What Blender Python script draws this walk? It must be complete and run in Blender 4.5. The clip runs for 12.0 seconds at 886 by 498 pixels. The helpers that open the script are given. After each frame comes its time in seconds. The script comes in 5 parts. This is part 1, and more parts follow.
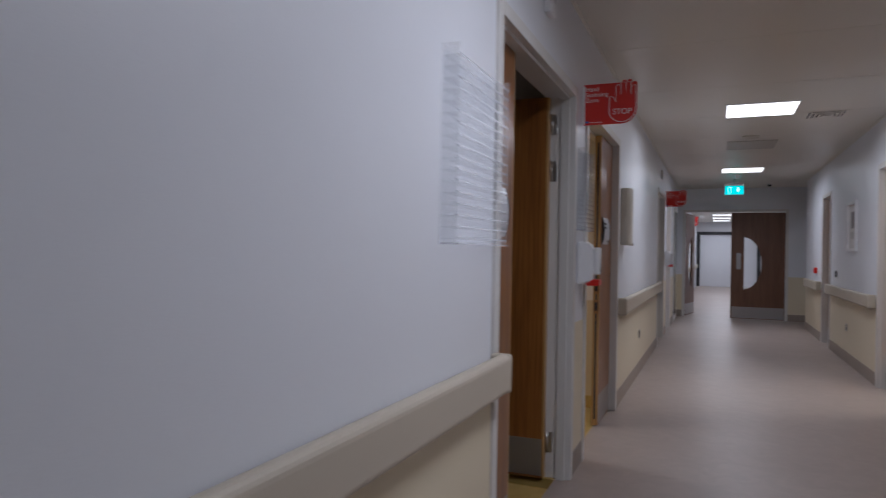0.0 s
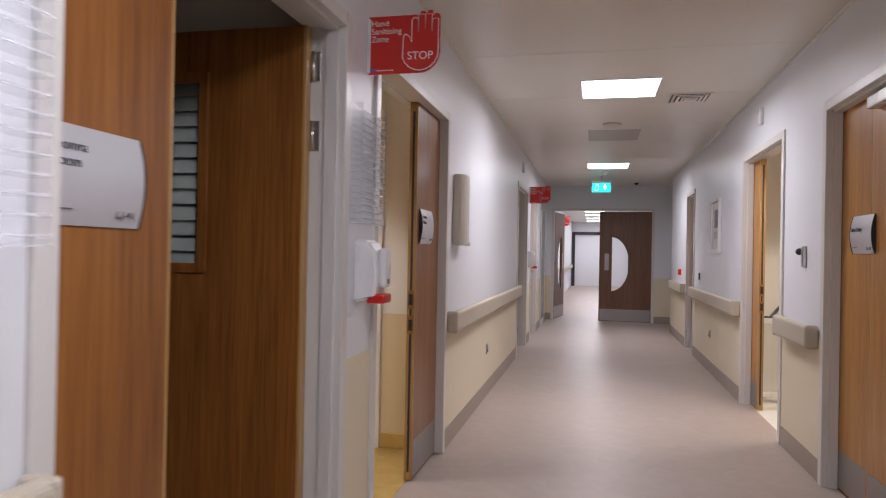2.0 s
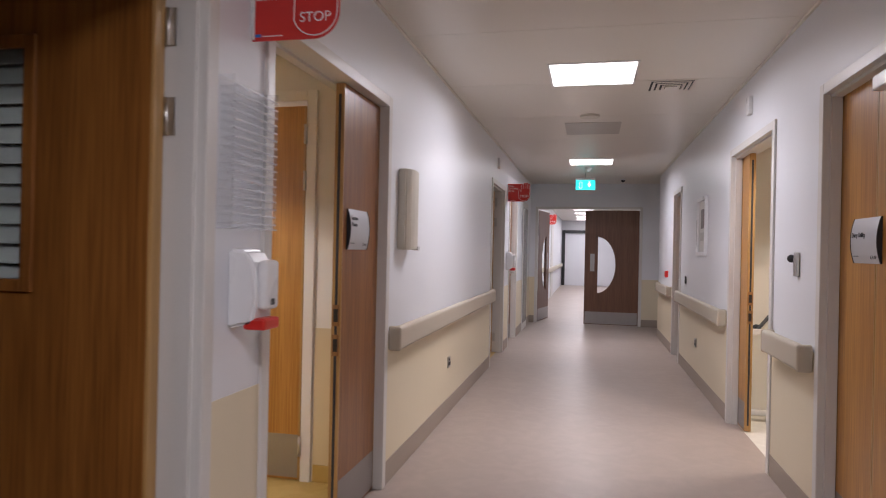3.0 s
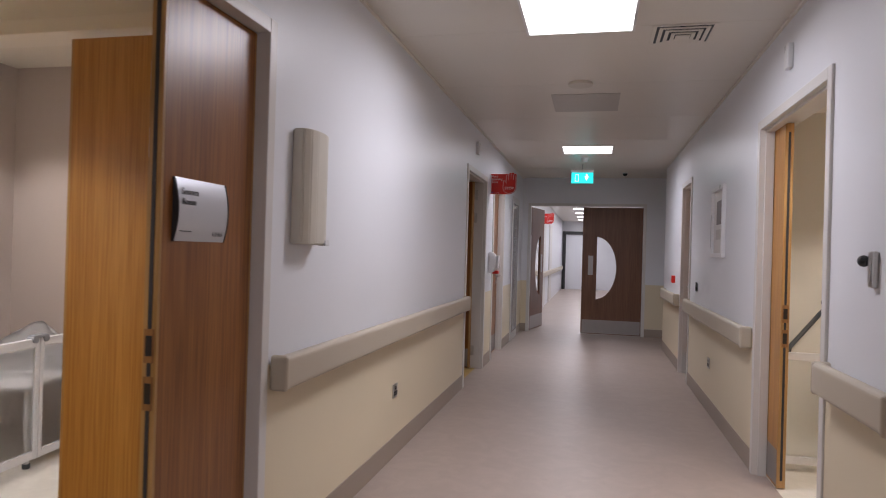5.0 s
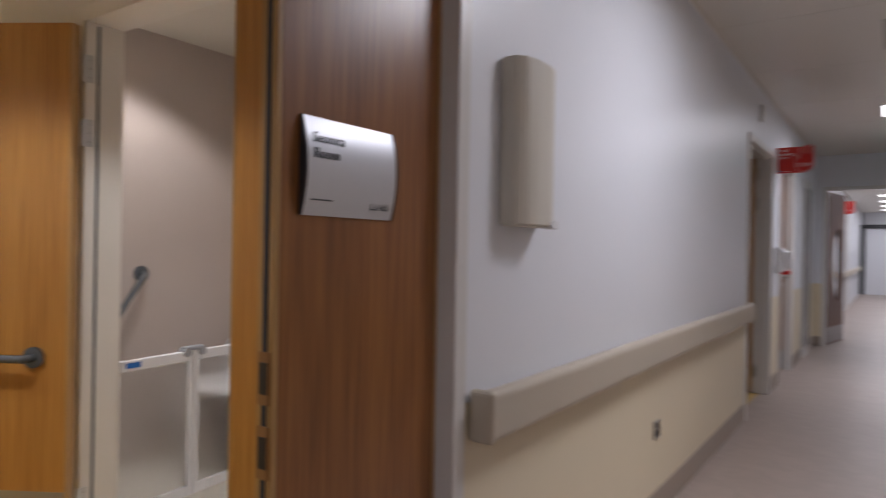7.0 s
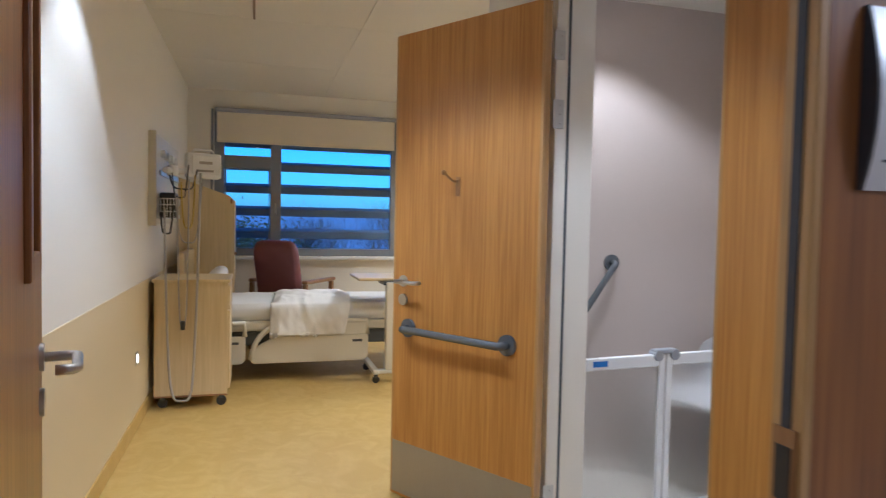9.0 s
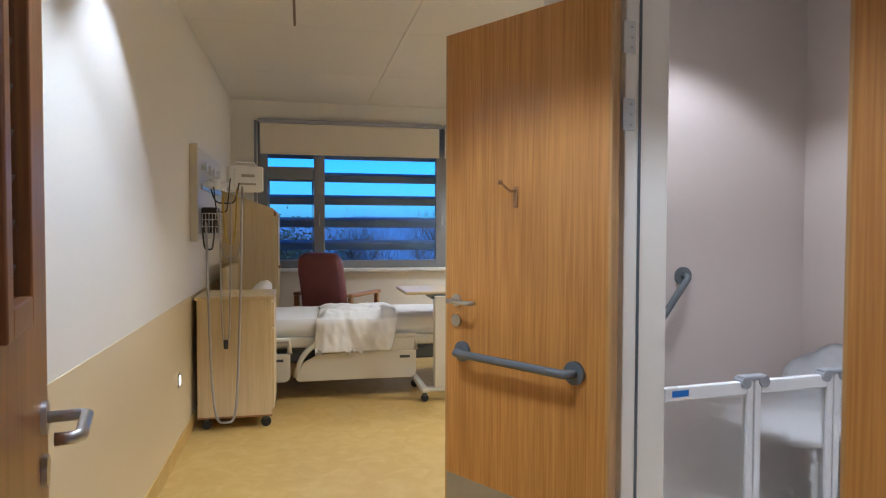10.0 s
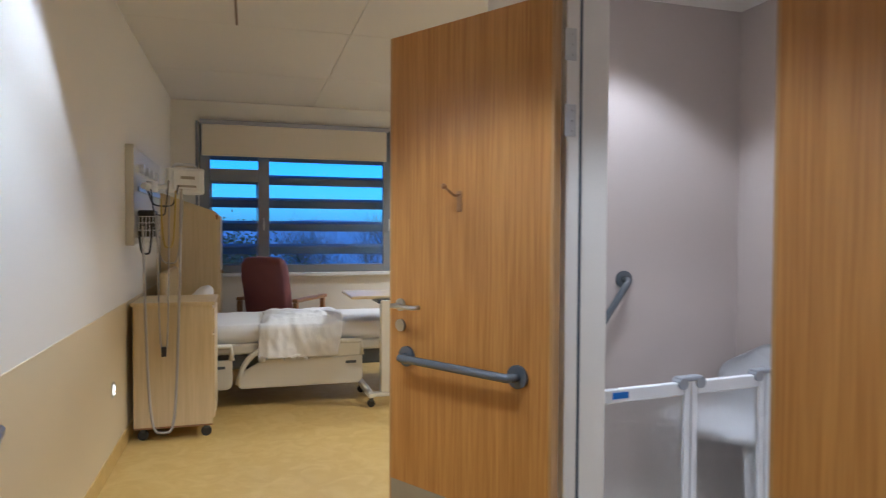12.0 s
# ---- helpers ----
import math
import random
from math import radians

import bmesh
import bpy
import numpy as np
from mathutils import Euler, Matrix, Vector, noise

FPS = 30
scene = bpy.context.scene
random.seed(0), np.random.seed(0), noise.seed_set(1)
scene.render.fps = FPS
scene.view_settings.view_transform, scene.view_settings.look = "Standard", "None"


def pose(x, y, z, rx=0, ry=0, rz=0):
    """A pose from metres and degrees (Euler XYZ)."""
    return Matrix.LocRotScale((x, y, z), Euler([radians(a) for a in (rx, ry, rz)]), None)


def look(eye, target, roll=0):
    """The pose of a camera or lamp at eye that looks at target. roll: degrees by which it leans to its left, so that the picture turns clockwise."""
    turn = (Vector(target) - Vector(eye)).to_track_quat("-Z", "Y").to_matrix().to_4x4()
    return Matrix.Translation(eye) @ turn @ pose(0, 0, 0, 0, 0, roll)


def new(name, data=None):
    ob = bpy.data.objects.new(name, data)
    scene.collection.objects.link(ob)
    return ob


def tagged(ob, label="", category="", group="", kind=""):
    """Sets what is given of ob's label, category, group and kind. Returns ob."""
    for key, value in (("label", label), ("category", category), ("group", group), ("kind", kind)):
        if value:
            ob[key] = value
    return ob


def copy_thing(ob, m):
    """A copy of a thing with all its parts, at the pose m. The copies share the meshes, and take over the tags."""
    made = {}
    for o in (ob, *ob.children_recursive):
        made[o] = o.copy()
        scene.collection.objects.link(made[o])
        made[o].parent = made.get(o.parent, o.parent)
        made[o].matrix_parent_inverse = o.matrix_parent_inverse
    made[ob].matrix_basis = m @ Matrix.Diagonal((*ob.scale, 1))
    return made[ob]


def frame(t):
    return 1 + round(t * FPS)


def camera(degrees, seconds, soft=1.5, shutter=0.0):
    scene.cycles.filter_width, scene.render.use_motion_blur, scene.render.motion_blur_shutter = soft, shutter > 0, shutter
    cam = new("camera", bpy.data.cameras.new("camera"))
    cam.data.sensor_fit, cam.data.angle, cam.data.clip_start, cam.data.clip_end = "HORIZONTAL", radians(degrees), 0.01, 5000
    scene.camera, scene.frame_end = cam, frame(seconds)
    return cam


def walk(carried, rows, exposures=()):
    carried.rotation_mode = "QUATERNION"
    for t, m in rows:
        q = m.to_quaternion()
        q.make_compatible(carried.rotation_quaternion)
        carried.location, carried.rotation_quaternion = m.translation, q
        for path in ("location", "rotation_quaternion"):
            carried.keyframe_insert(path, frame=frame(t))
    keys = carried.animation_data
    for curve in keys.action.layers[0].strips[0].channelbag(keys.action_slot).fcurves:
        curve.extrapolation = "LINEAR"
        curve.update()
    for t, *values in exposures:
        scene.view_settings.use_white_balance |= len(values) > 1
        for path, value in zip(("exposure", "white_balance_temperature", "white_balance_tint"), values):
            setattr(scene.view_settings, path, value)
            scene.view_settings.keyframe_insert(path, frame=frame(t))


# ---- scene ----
cam = camera(68.0, 12.0, 1.1, 0.5)
PATH = [
    (0, (0.247, 2.365, 1.24), (-0.52, 4.212, 1.246), 1.0),
    (0.5, (0.295, 2.658, 1.226), (-0.342, 4.554, 1.234), 1.1),
    (1, (0.34, 2.99, 1.228), (-0.208, 4.914, 1.237), 1.1),
    (1.5, (0.385, 3.343, 1.257), (-0.097, 5.284, 1.259), 1.4),
    (2, (0.44, 3.661, 1.264), (-0.01, 5.61, 1.274), 1.1),
    (2.5, (0.513, 3.962, 1.304), (0.08, 5.914, 1.303), 1.4),
    (3, (0.611, 4.254, 1.319), (0.176, 6.206, 1.321), 1.2),
    (3.5, (0.676, 4.548, 1.333), (0.244, 6.501, 1.336), 0.9),
    (3.7, (0.695, 4.67, 1.34), (0.264, 6.623, 1.339), 0.9),
    (5.3, (0.723, 5.623, 1.298), (0.272, 7.571, 1.306), 1.7),
    (5.5, (0.689, 5.722, 1.299), (0.231, 7.669, 1.298), 1.4),
    (6, (0.616, 5.964, 1.276), (0.063, 7.886, 1.277), 1.4),
    (6.5, (0.527, 6.152, 1.244), (-0.249, 7.995, 1.257), 0.6),
    (7, (0.429, 6.323, 1.252), (-0.704, 7.971, 1.247), 1.0),
    (7.2, (0.386, 6.368, 1.238), (-0.888, 7.91, 1.236), 1.2),
    (7.5, (0.353, 6.421, 1.229), (-1.126, 7.767, 1.215), 1.4),
    (7.6, (0.309, 6.438, 1.224), (-1.228, 7.718, 1.204), 1.0),
    (7.7, (0.325, 6.454, 1.228), (-1.268, 7.663, 1.191), 1.3),
    (9.3, (-0.048, 6.602, 1.278), (-1.987, 7.086, 1.205), 0.6),
    (9.5, (-0.097, 6.605, 1.288), (-2.043, 7.063, 1.213), 0.3),
    (10, (-0.204, 6.603, 1.3), (-2.158, 7.025, 1.237), 0.2),
    (10.5, (-0.272, 6.598, 1.321), (-2.23, 7.002, 1.265), 0.1),
    (11, (-0.304, 6.584, 1.329), (-2.259, 7.003, 1.276), -0.0),
    (11.5, (-0.3, 6.595, 1.316), (-2.245, 7.057, 1.268), 0.1),
    (12, (-0.213, 6.627, 1.302), (-2.129, 7.198, 1.251), 0.3),
]
EXPOSURES = [(0.0, -0.55, 5880, 12), (1.0, -0.25, 6150, 13), (2.0, 0.35, 6450, 16), (3.0, 0.3, 6500, 17), (5.5, -0.2, 6400, 16), (6.0, -0.35, 6400, 17),
             (7.0, -0.25, 6250, 14), (7.5, 0.05, 5950, 12), (9.3, 0.26, 5230, 9), (10.5, 0.17, 5250, 9), (12.0, 0.13, 5100, 9)]
SKY = 0.15
CORRIDOR_WATTS, CORRIDOR_COLOR = 26.0, (0.93, 0.93, 1.0)
ROOM_WATTS = 165.0
BATH_TURN = 211.0
WIDE_TURN = 102.5
walk(cam, [(t, look(eye, target, roll)) for t, eye, target, roll in PATH], EXPOSURES)

# ---- world and sun ----
world = bpy.data.worlds.new("world")
scene.world = world
world.use_nodes = True
sky = world.node_tree.nodes.new("ShaderNodeTexSky")
sky.sky_type = "NISHITA"
sky.sun_disc = False
sky.sun_elevation = radians(14)
sky.sun_rotation = radians(120)
sky.ozone_density = 4.0
dusk = world.node_tree.nodes.new("ShaderNodeMix")
dusk.data_type, dusk.blend_type = "RGBA", "MULTIPLY"
dusk.inputs[0].default_value = 1.0
dusk.inputs[7].default_value = (0.30, 0.85, 1.75, 1)   # blue dusk under the warm indoor balance
world.node_tree.links.new(sky.outputs[0], dusk.inputs[6])
world.node_tree.links.new(dusk.outputs[2], world.node_tree.nodes["Background"].inputs[0])
world.node_tree.nodes["Background"].inputs[1].default_value = SKY
sun = new("sun", bpy.data.lights.new("sun", "SUN"))
sun.data.energy, sun.data.angle, sun.data.color = 0.5, radians(15), (1.0, 0.93, 0.85)
sun.matrix_world = look((60, -30, 12), (0, 0, 0))


# ---- plan ----
XL, XR, CEIL = -0.48, 1.70, 2.585      # corridor faces and ceiling
END = 16.6                             # the double doors across the corridor
TH = 0.14                              # partition thickness
YL, YB = 5.915, 7.70                   # bedroom side walls at the entrance
XW = -7.12                             # window wall
DADO = 0.85


# ---- materials ----
def links(mat):
    nt = mat.node_tree
    return nt.nodes, nt.links, nt.nodes["Principled BSDF"]


def plain(name, color, rough=0.5, metal=0.0, bump=0.0, scale=60, vary=0.06, spec=0.5, stretch=(1, 1, 1), coat=0.0):
    """Colour with broad and fine variation, and fine relief."""
    mat = bpy.data.materials.new(name)
    mat.use_nodes = True
    n, l, b = links(mat)
    tc, mp = n.new("ShaderNodeTexCoord"), n.new("ShaderNodeMapping")
    mp.inputs["Scale"].default_value = stretch
    l.new(tc.outputs["Object"], mp.inputs[0])
    big, fine = n.new("ShaderNodeTexNoise"), n.new("ShaderNodeTexNoise")
    big.inputs["Scale"].default_value, fine.inputs["Scale"].default_value = 1.7, scale
    big.inputs["Detail"].default_value, fine.inputs["Detail"].default_value = 4, 3
    add = n.new("ShaderNodeMath")
    ramp = n.new("ShaderNodeValToRGB")
    for k, node in enumerate((big, fine)):
        l.new(mp.outputs[0], node.inputs["Vector"])
        l.new(node.outputs["Fac"], add.inputs[k])
    half = n.new("ShaderNodeMath")
    half.operation = "MULTIPLY"
    half.inputs[1].default_value = 0.5
    l.new(add.outputs[0], half.inputs[0])
    l.new(half.outputs[0], ramp.inputs[0])
    ramp.color_ramp.elements[0].position, ramp.color_ramp.elements[1].position = 0.3, 0.7
    ramp.color_ramp.elements[0].color = (*[c * (1 - vary) for c in color], 1)
    ramp.color_ramp.elements[1].color = (*[min(1, c * (1 + vary)) for c in color], 1)
    l.new(ramp.outputs[0], b.inputs["Base Color"])
    rr = n.new("ShaderNodeMapRange")
    rr.inputs["To Min"].default_value, rr.inputs["To Max"].default_value = max(0.02, rough - 0.06), min(1, rough + 0.06)
    l.new(big.outputs["Fac"], rr.inputs["Value"])
    l.new(rr.outputs[0], b.inputs["Roughness"])
    b.inputs["Metallic"].default_value = metal
    b.inputs["Specular IOR Level"].default_value = spec
    b.inputs["Coat Weight"].default_value = coat
    b.inputs["Coat Roughness"].default_value = 0.25
    if bump:
        bp = n.new("ShaderNodeBump")
        bp.inputs["Strength"].default_value, bp.inputs["Distance"].default_value = bump, 0.002
        l.new(fine.outputs["Fac"], bp.inputs["Height"])
        l.new(bp.outputs[0], b.inputs["Normal"])
    return mat


def vinyl(name, base, fleck, cloud):
    """Sheet vinyl with marbled clouds and small flecks."""
    mat = plain(name, base, 0.40, 0, 0.03, 500, 0.05)
    n, l, b = links(mat)
    tc = n.new("ShaderNodeTexCoord")
    marble = n.new("ShaderNodeTexNoise")
    marble.inputs["Scale"].default_value, marble.inputs["Detail"].default_value, marble.inputs["Distortion"].default_value = 7, 8, 1.2
    spots = n.new("ShaderNodeTexVoronoi")
    spots.inputs["Scale"].default_value = 90
    l.new(tc.outputs["Object"], marble.inputs["Vector"])
    l.new(tc.outputs["Object"], spots.inputs["Vector"])
    r1, r2 = n.new("ShaderNodeValToRGB"), n.new("ShaderNodeValToRGB")
    r1.color_ramp.elements[0].position, r1.color_ramp.elements[1].position = 0.4, 0.66
    r1.color_ramp.elements[0].color, r1.color_ramp.elements[1].color = (*base, 1), (*cloud, 1)
    r2.color_ramp.elements[0].position, r2.color_ramp.elements[1].position = 0.06, 0.2
    r2.color_ramp.elements[0].color, r2.color_ramp.elements[1].color = (1, 1, 1, 1), (0, 0, 0, 1)
    l.new(marble.outputs["Fac"], r1.inputs[0])
    l.new(spots.outputs["Distance"], r2.inputs[0])
    mix = n.new("ShaderNodeMix")
    mix.data_type = "RGBA"
    l.new(r2.outputs[0], mix.inputs["Factor"])
    l.new(r1.outputs[0], mix.inputs[6])
    mix.inputs[7].default_value = (*fleck, 1)
    l.new(mix.outputs[2], b.inputs["Base Color"])
    return mat


def veneer(name, dark, light, rough=0.33):
    """Straight-grained veneer, the grain upright."""
    mat = plain(name, light, rough, 0, 0, 30, 0.05, coat=0.15)
    n, l, b = links(mat)
    tc, mp = n.new("ShaderNodeTexCoord"), n.new("ShaderNodeMapping")
    l.new(tc.outputs["Object"], mp.inputs[0])
    mp.inputs["Scale"].default_value = (1, 1, 0.025)
    a, c = n.new("ShaderNodeTexNoise"), n.new("ShaderNodeTexNoise")
    a.inputs["Scale"].default_value, a.inputs["Detail"].default_value = 110, 5
    c.inputs["Scale"].default_value, c.inputs["Detail"].default_value = 14, 3
    add = n.new("ShaderNodeMath")
    add.operation = "MULTIPLY_ADD"
    add.inputs[1].default_value = 0.6
    sc = n.new("ShaderNodeMath")
    sc.operation = "MULTIPLY"
    sc.inputs[1].default_value = 0.4
    for node in (a, c):
        l.new(mp.outputs[0], node.inputs["Vector"])
    l.new(c.outputs["Fac"], sc.inputs[0])
    l.new(a.outputs["Fac"], add.inputs[0])
    l.new(sc.outputs[0], add.inputs[2])
    r = n.new("ShaderNodeValToRGB")
    r.color_ramp.elements[0].position, r.color_ramp.elements[1].position = 0.38, 0.62
    r.color_ramp.elements[0].color, r.color_ramp.elements[1].color = (*dark, 1), (*light, 1)
    l.new(add.outputs[0], r.inputs[0])
    l.new(r.outputs[0], b.inputs["Base Color"])
    bp = n.new("ShaderNodeBump")
    bp.inputs["Strength"].default_value, bp.inputs["Distance"].default_value = 0.12, 0.001
    l.new(a.outputs["Fac"], bp.inputs["Height"])
    l.new(bp.outputs[0], b.inputs["Normal"])
    return mat


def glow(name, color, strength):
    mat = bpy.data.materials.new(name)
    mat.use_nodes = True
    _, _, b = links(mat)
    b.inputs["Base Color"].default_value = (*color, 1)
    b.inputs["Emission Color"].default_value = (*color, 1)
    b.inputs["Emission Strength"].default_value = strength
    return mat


def glass(name, color=(1, 1, 1), rough=0.0, bump=0.0):
    mat = bpy.data.materials.new(name)
    mat.use_nodes = True
    n, l, b = links(mat)
    b.inputs["Base Color"].default_value = (*color, 1)
    b.inputs["Transmission Weight"].default_value = 1
    b.inputs["Roughness"].default_value = rough
    b.inputs["IOR"].default_value = 1.25
    if bump:
        t, bp = n.new("ShaderNodeTexNoise"), n.new("ShaderNodeBump")
        t.inputs["Scale"].default_value = 60
        bp.inputs["Strength"].default_value = bump
        l.new(t.outputs["Fac"], bp.inputs["Height"])
        l.new(bp.outputs[0], b.inputs["Normal"])
    return mat


def sheer(name, clear=0.88):
    """Thin clear plastic: mostly see-through, with a pale gloss."""
    mat = bpy.data.materials.new(name)
    mat.use_nodes = True
    n, l, b = links(mat)
    b.inputs["Base Color"].default_value = (0.78, 0.79, 0.82, 1)
    b.inputs["Roughness"].default_value = 0.15
    tr, mix = n.new("ShaderNodeBsdfTransparent"), n.new("ShaderNodeMixShader")
    mix.inputs[0].default_value = 1 - clear
    l.new(tr.outputs[0], mix.inputs[1])
    l.new(b.outputs[0], mix.inputs[2])
    l.new(mix.outputs[0], n["Material Output"].inputs[0])
    return mat


WHITE = plain("wall_paint", (0.74, 0.75, 0.78), 0.38, 0, 0.15, 260, 0.025)
CREAM = plain("dado_sheet", (0.72, 0.63, 0.46), 0.4, 0, 0.12, 240, 0.03)
ROOMWALL = plain("room_paint", (0.76, 0.72, 0.64), 0.5, 0, 0.15, 260, 0.025)
TAUPE = plain("wet_wall_sheet", (0.50, 0.43, 0.39), 0.35, 0, 0.08, 240, 0.03)
CEILING = plain("ceiling_metal", (0.70, 0.66, 0.59), 0.33, 0, 0.03, 300, 0.02)
SKIRT = plain("skirting_vinyl", (0.33, 0.27, 0.22), 0.45, 0, 0.05, 200, 0.05)
FRAME = plain("frame_paint", (0.66, 0.64, 0.61), 0.32, 0, 0.04, 150, 0.03)
BATHFRAME = plain("bath_frame_paint", (0.78, 0.74, 0.67), 0.35, 0, 0.04, 150, 0.03)
BEIGE = plain("rail_plastic", (0.50, 0.44, 0.35), 0.42, 0, 0.2, 700, 0.03)
FLOOR = vinyl("corridor_vinyl", (0.375, 0.305, 0.262), (0.31, 0.25, 0.21), (0.405, 0.33, 0.285))
YELLOW = vinyl("room_vinyl", (0.50, 0.325, 0.088), (0.43, 0.275, 0.07), (0.56, 0.385, 0.125))
WETFLOOR = vinyl("wet_floor_vinyl", (0.70, 0.66, 0.58), (0.58, 0.54, 0.47), (0.76, 0.72, 0.64))
WOOD = veneer("door_veneer", (0.17, 0.058, 0.012), (0.32, 0.125, 0.028))
WOODLIGHT = veneer("bath_door_veneer", (0.36, 0.150, 0.026), (0.53, 0.255, 0.055))
LIP = veneer("edge_lipping", (0.36, 0.20, 0.065), (0.52, 0.31, 0.12))
DARKWOOD = veneer("cross_door_veneer", (0.115, 0.048, 0.024), (0.185, 0.082, 0.042), 0.5)
STEEL = plain("brushed_steel", (0.55, 0.54, 0.52), 0.32, 1.0, 0.05, 90, 0.06, stretch=(1, 1, 12))
KICK = plain("kick_plate", (0.36, 0.34, 0.33), 0.42, 0.75, 0.04, 60, 0.06, stretch=(8, 8, 1))
SILVER = plain("plate_silver", (0.60, 0.61, 0.64), 0.36, 0.35, 0, 90, 0.02)
BLACK = plain("black_plastic", (0.02, 0.02, 0.022), 0.4, 0, 0.05, 200, 0.1)
INK = plain("dark_print", (0.035, 0.035, 0.04), 0.6)
WPRINT = plain("white_print", (0.85, 0.83, 0.82), 0.5)
RED = plain("red_sign", (0.60, 0.022, 0.016), 0.3, 0, 0, 80, 0.03)
WPLASTIC = plain("white_plastic", (0.78, 0.78, 0.79), 0.28, 0, 0.03, 200, 0.02)
IVORY = plain("ivory_plastic", (0.60, 0.56, 0.48), 0.4, 0, 0.1, 500, 0.03)
GREY = plain("grey_nylon", (0.10, 0.11, 0.12), 0.25, 0, 0.03, 120, 0.05)
MAPLE = veneer("pale_laminate", (0.58, 0.44, 0.23), (0.68, 0.53, 0.30), 0.4)
OAK = veneer("chair_arm_wood", (0.22, 0.10, 0.035), (0.34, 0.17, 0.06))
MAROON = plain("maroon_vinyl_cover", (0.17, 0.052, 0.055), 0.42, 0, 0.15, 300, 0.08)
LINEN = plain("white_linen", (0.80, 0.79, 0.78), 0.8, 0, 0.3, 400, 0.04)
BEDPLASTIC = plain("bed_plastic", (0.70, 0.66, 0.56), 0.35, 0, 0.03, 120, 0.02)
ALU = plain("window_frame_grey", (0.24, 0.25, 0.27), 0.4, 0.2, 0.03, 120, 0.05)
LOUVRE = plain("louvre_blue_grey", (0.13, 0.19, 0.26), 0.45, 0, 0.03, 60, 0.08)
FABRIC = plain("blind_fabric", (0.70, 0.63, 0.50), 0.8, 0, 0.3, 500, 0.03)
SLATS = plain("slat_grey_green", (0.28, 0.31, 0.29), 0.5, 0, 0.05, 90, 0.06)
BLUE = plain("blue_sticker", (0.02, 0.16, 0.55), 0.4)
CABLE = plain("grey_cable", (0.36, 0.33, 0.30), 0.5)
CLEAR = glass("clear_glass")
FROST = glass("frosted_acrylic", (0.93, 0.93, 0.92), 0.35, 0.15)
ACRYL = sheer("clear_acrylic")
RIMS = sheer("acrylic_rim", 0.6)
PANEL_GLOW = glow("lit_diffuser", (1.0, 0.98, 0.96), 3.2)
GREEN_GLOW = glow("exit_face", (0.0, 0.62, 0.62), 1.5)
WARM_GLOW = glow("downlight_face", (1.0, 0.86, 0.66), 6.0)
DOT_GLOW = glow("indicator", (1.0, 0.93, 0.8), 3.0)
SOIL = plain("ground_grass", (0.09, 0.11, 0.06), 0.9, 0, 0.5, 40, 0.3)
BARK = plain("bark", (0.11, 0.09, 0.075), 0.9, 0, 0.5, 60, 0.2)
LEAF = plain("leaves", (0.09, 0.11, 0.05), 0.7, 0, 0, 20, 0.5)


# ---- mesh helpers ----
def box(bm, x0, x1, y0, y1, z0, z1, bevel=0.0, seg=2, m=None):
    """An axis-parallel block, with rounded edges where bevel is set."""
    vs = [bm.verts.new((x, y, z)) for z in (z0, z1) for x, y in ((x0, y0), (x1, y0), (x1, y1), (x0, y1))]
    fs = [bm.faces.new([vs[i] for i in q]) for q in ((3, 2, 1, 0), (4, 5, 6, 7), (0, 1, 5, 4), (1, 2, 6, 5), (2, 3, 7, 6), (3, 0, 4, 7))]
    if bevel:
        es = list({e for f in fs for e in f.edges})
        out = bmesh.ops.bevel(bm, geom=es, offset=bevel, segments=seg, affect="EDGES", profile=0.5)
        vs = list({v for f in out["faces"] for v in f.verts})
    if m is not None:
        bmesh.ops.transform(bm, matrix=m, verts=[v for v in vs if v.is_valid])
    return bm


def block(*a, **k):
    return box(bmesh.new(), *a, **k)


def tube(points, radius, sides=10, closed=False):
    """A round bar along points."""
    bm = bmesh.new()
    pts = [Vector(p) for p in points]
    rings = []
    up = Vector((0.123, 0.31, 0.94)).normalized()
    for i, p in enumerate(pts):
        a = pts[i - 1] if i else (pts[-1] if closed else p)
        b = pts[(i + 1) % len(pts)] if (closed or i < len(pts) - 1) else p
        d = (b - a).normalized()
        s = d.cross(up).normalized()
        w = s.cross(d)
        r = radius[i] if isinstance(radius, (list, tuple)) else radius
        rings.append([bm.verts.new(p + r * (math.cos(t) * s + math.sin(t) * w)) for t in (math.tau * k / sides for k in range(sides))])
    n = len(rings)
    for i in range(n if closed else n - 1):
        a, b = rings[i], rings[(i + 1) % n]
        for k in range(sides):
            bm.faces.new((a[k], a[(k + 1) % sides], b[(k + 1) % sides], b[k])).smooth = True
    if not closed:
        bm.faces.new(rings[0]), bm.faces.new(rings[-1][::-1])
    bmesh.ops.recalc_face_normals(bm, faces=bm.faces)
    return bm


def slab(outline, h, m=Matrix()):
    """An outline in the xy plane, given height h, then moved by m."""
    bm = bmesh.new()
    lo = [bm.verts.new((x, y, 0)) for x, y in outline]
    hi = [bm.verts.new((x, y, h)) for x, y in outline]
    n = len(outline)
    bm.faces.new(lo[::-1]), bm.faces.new(hi)
    for i in range(n):
        bm.faces.new((lo[i], lo[(i + 1) % n], hi[(i + 1) % n], hi[i]))
    bmesh.ops.recalc_face_normals(bm, faces=bm.faces)
    bmesh.ops.transform(bm, matrix=m, verts=bm.verts)
    return bm


def disc(r, h, m=Matrix(), sides=28):
    return slab([(r * math.cos(math.tau * k / sides), r * math.sin(math.tau * k / sides)) for k in range(sides)], h, m)


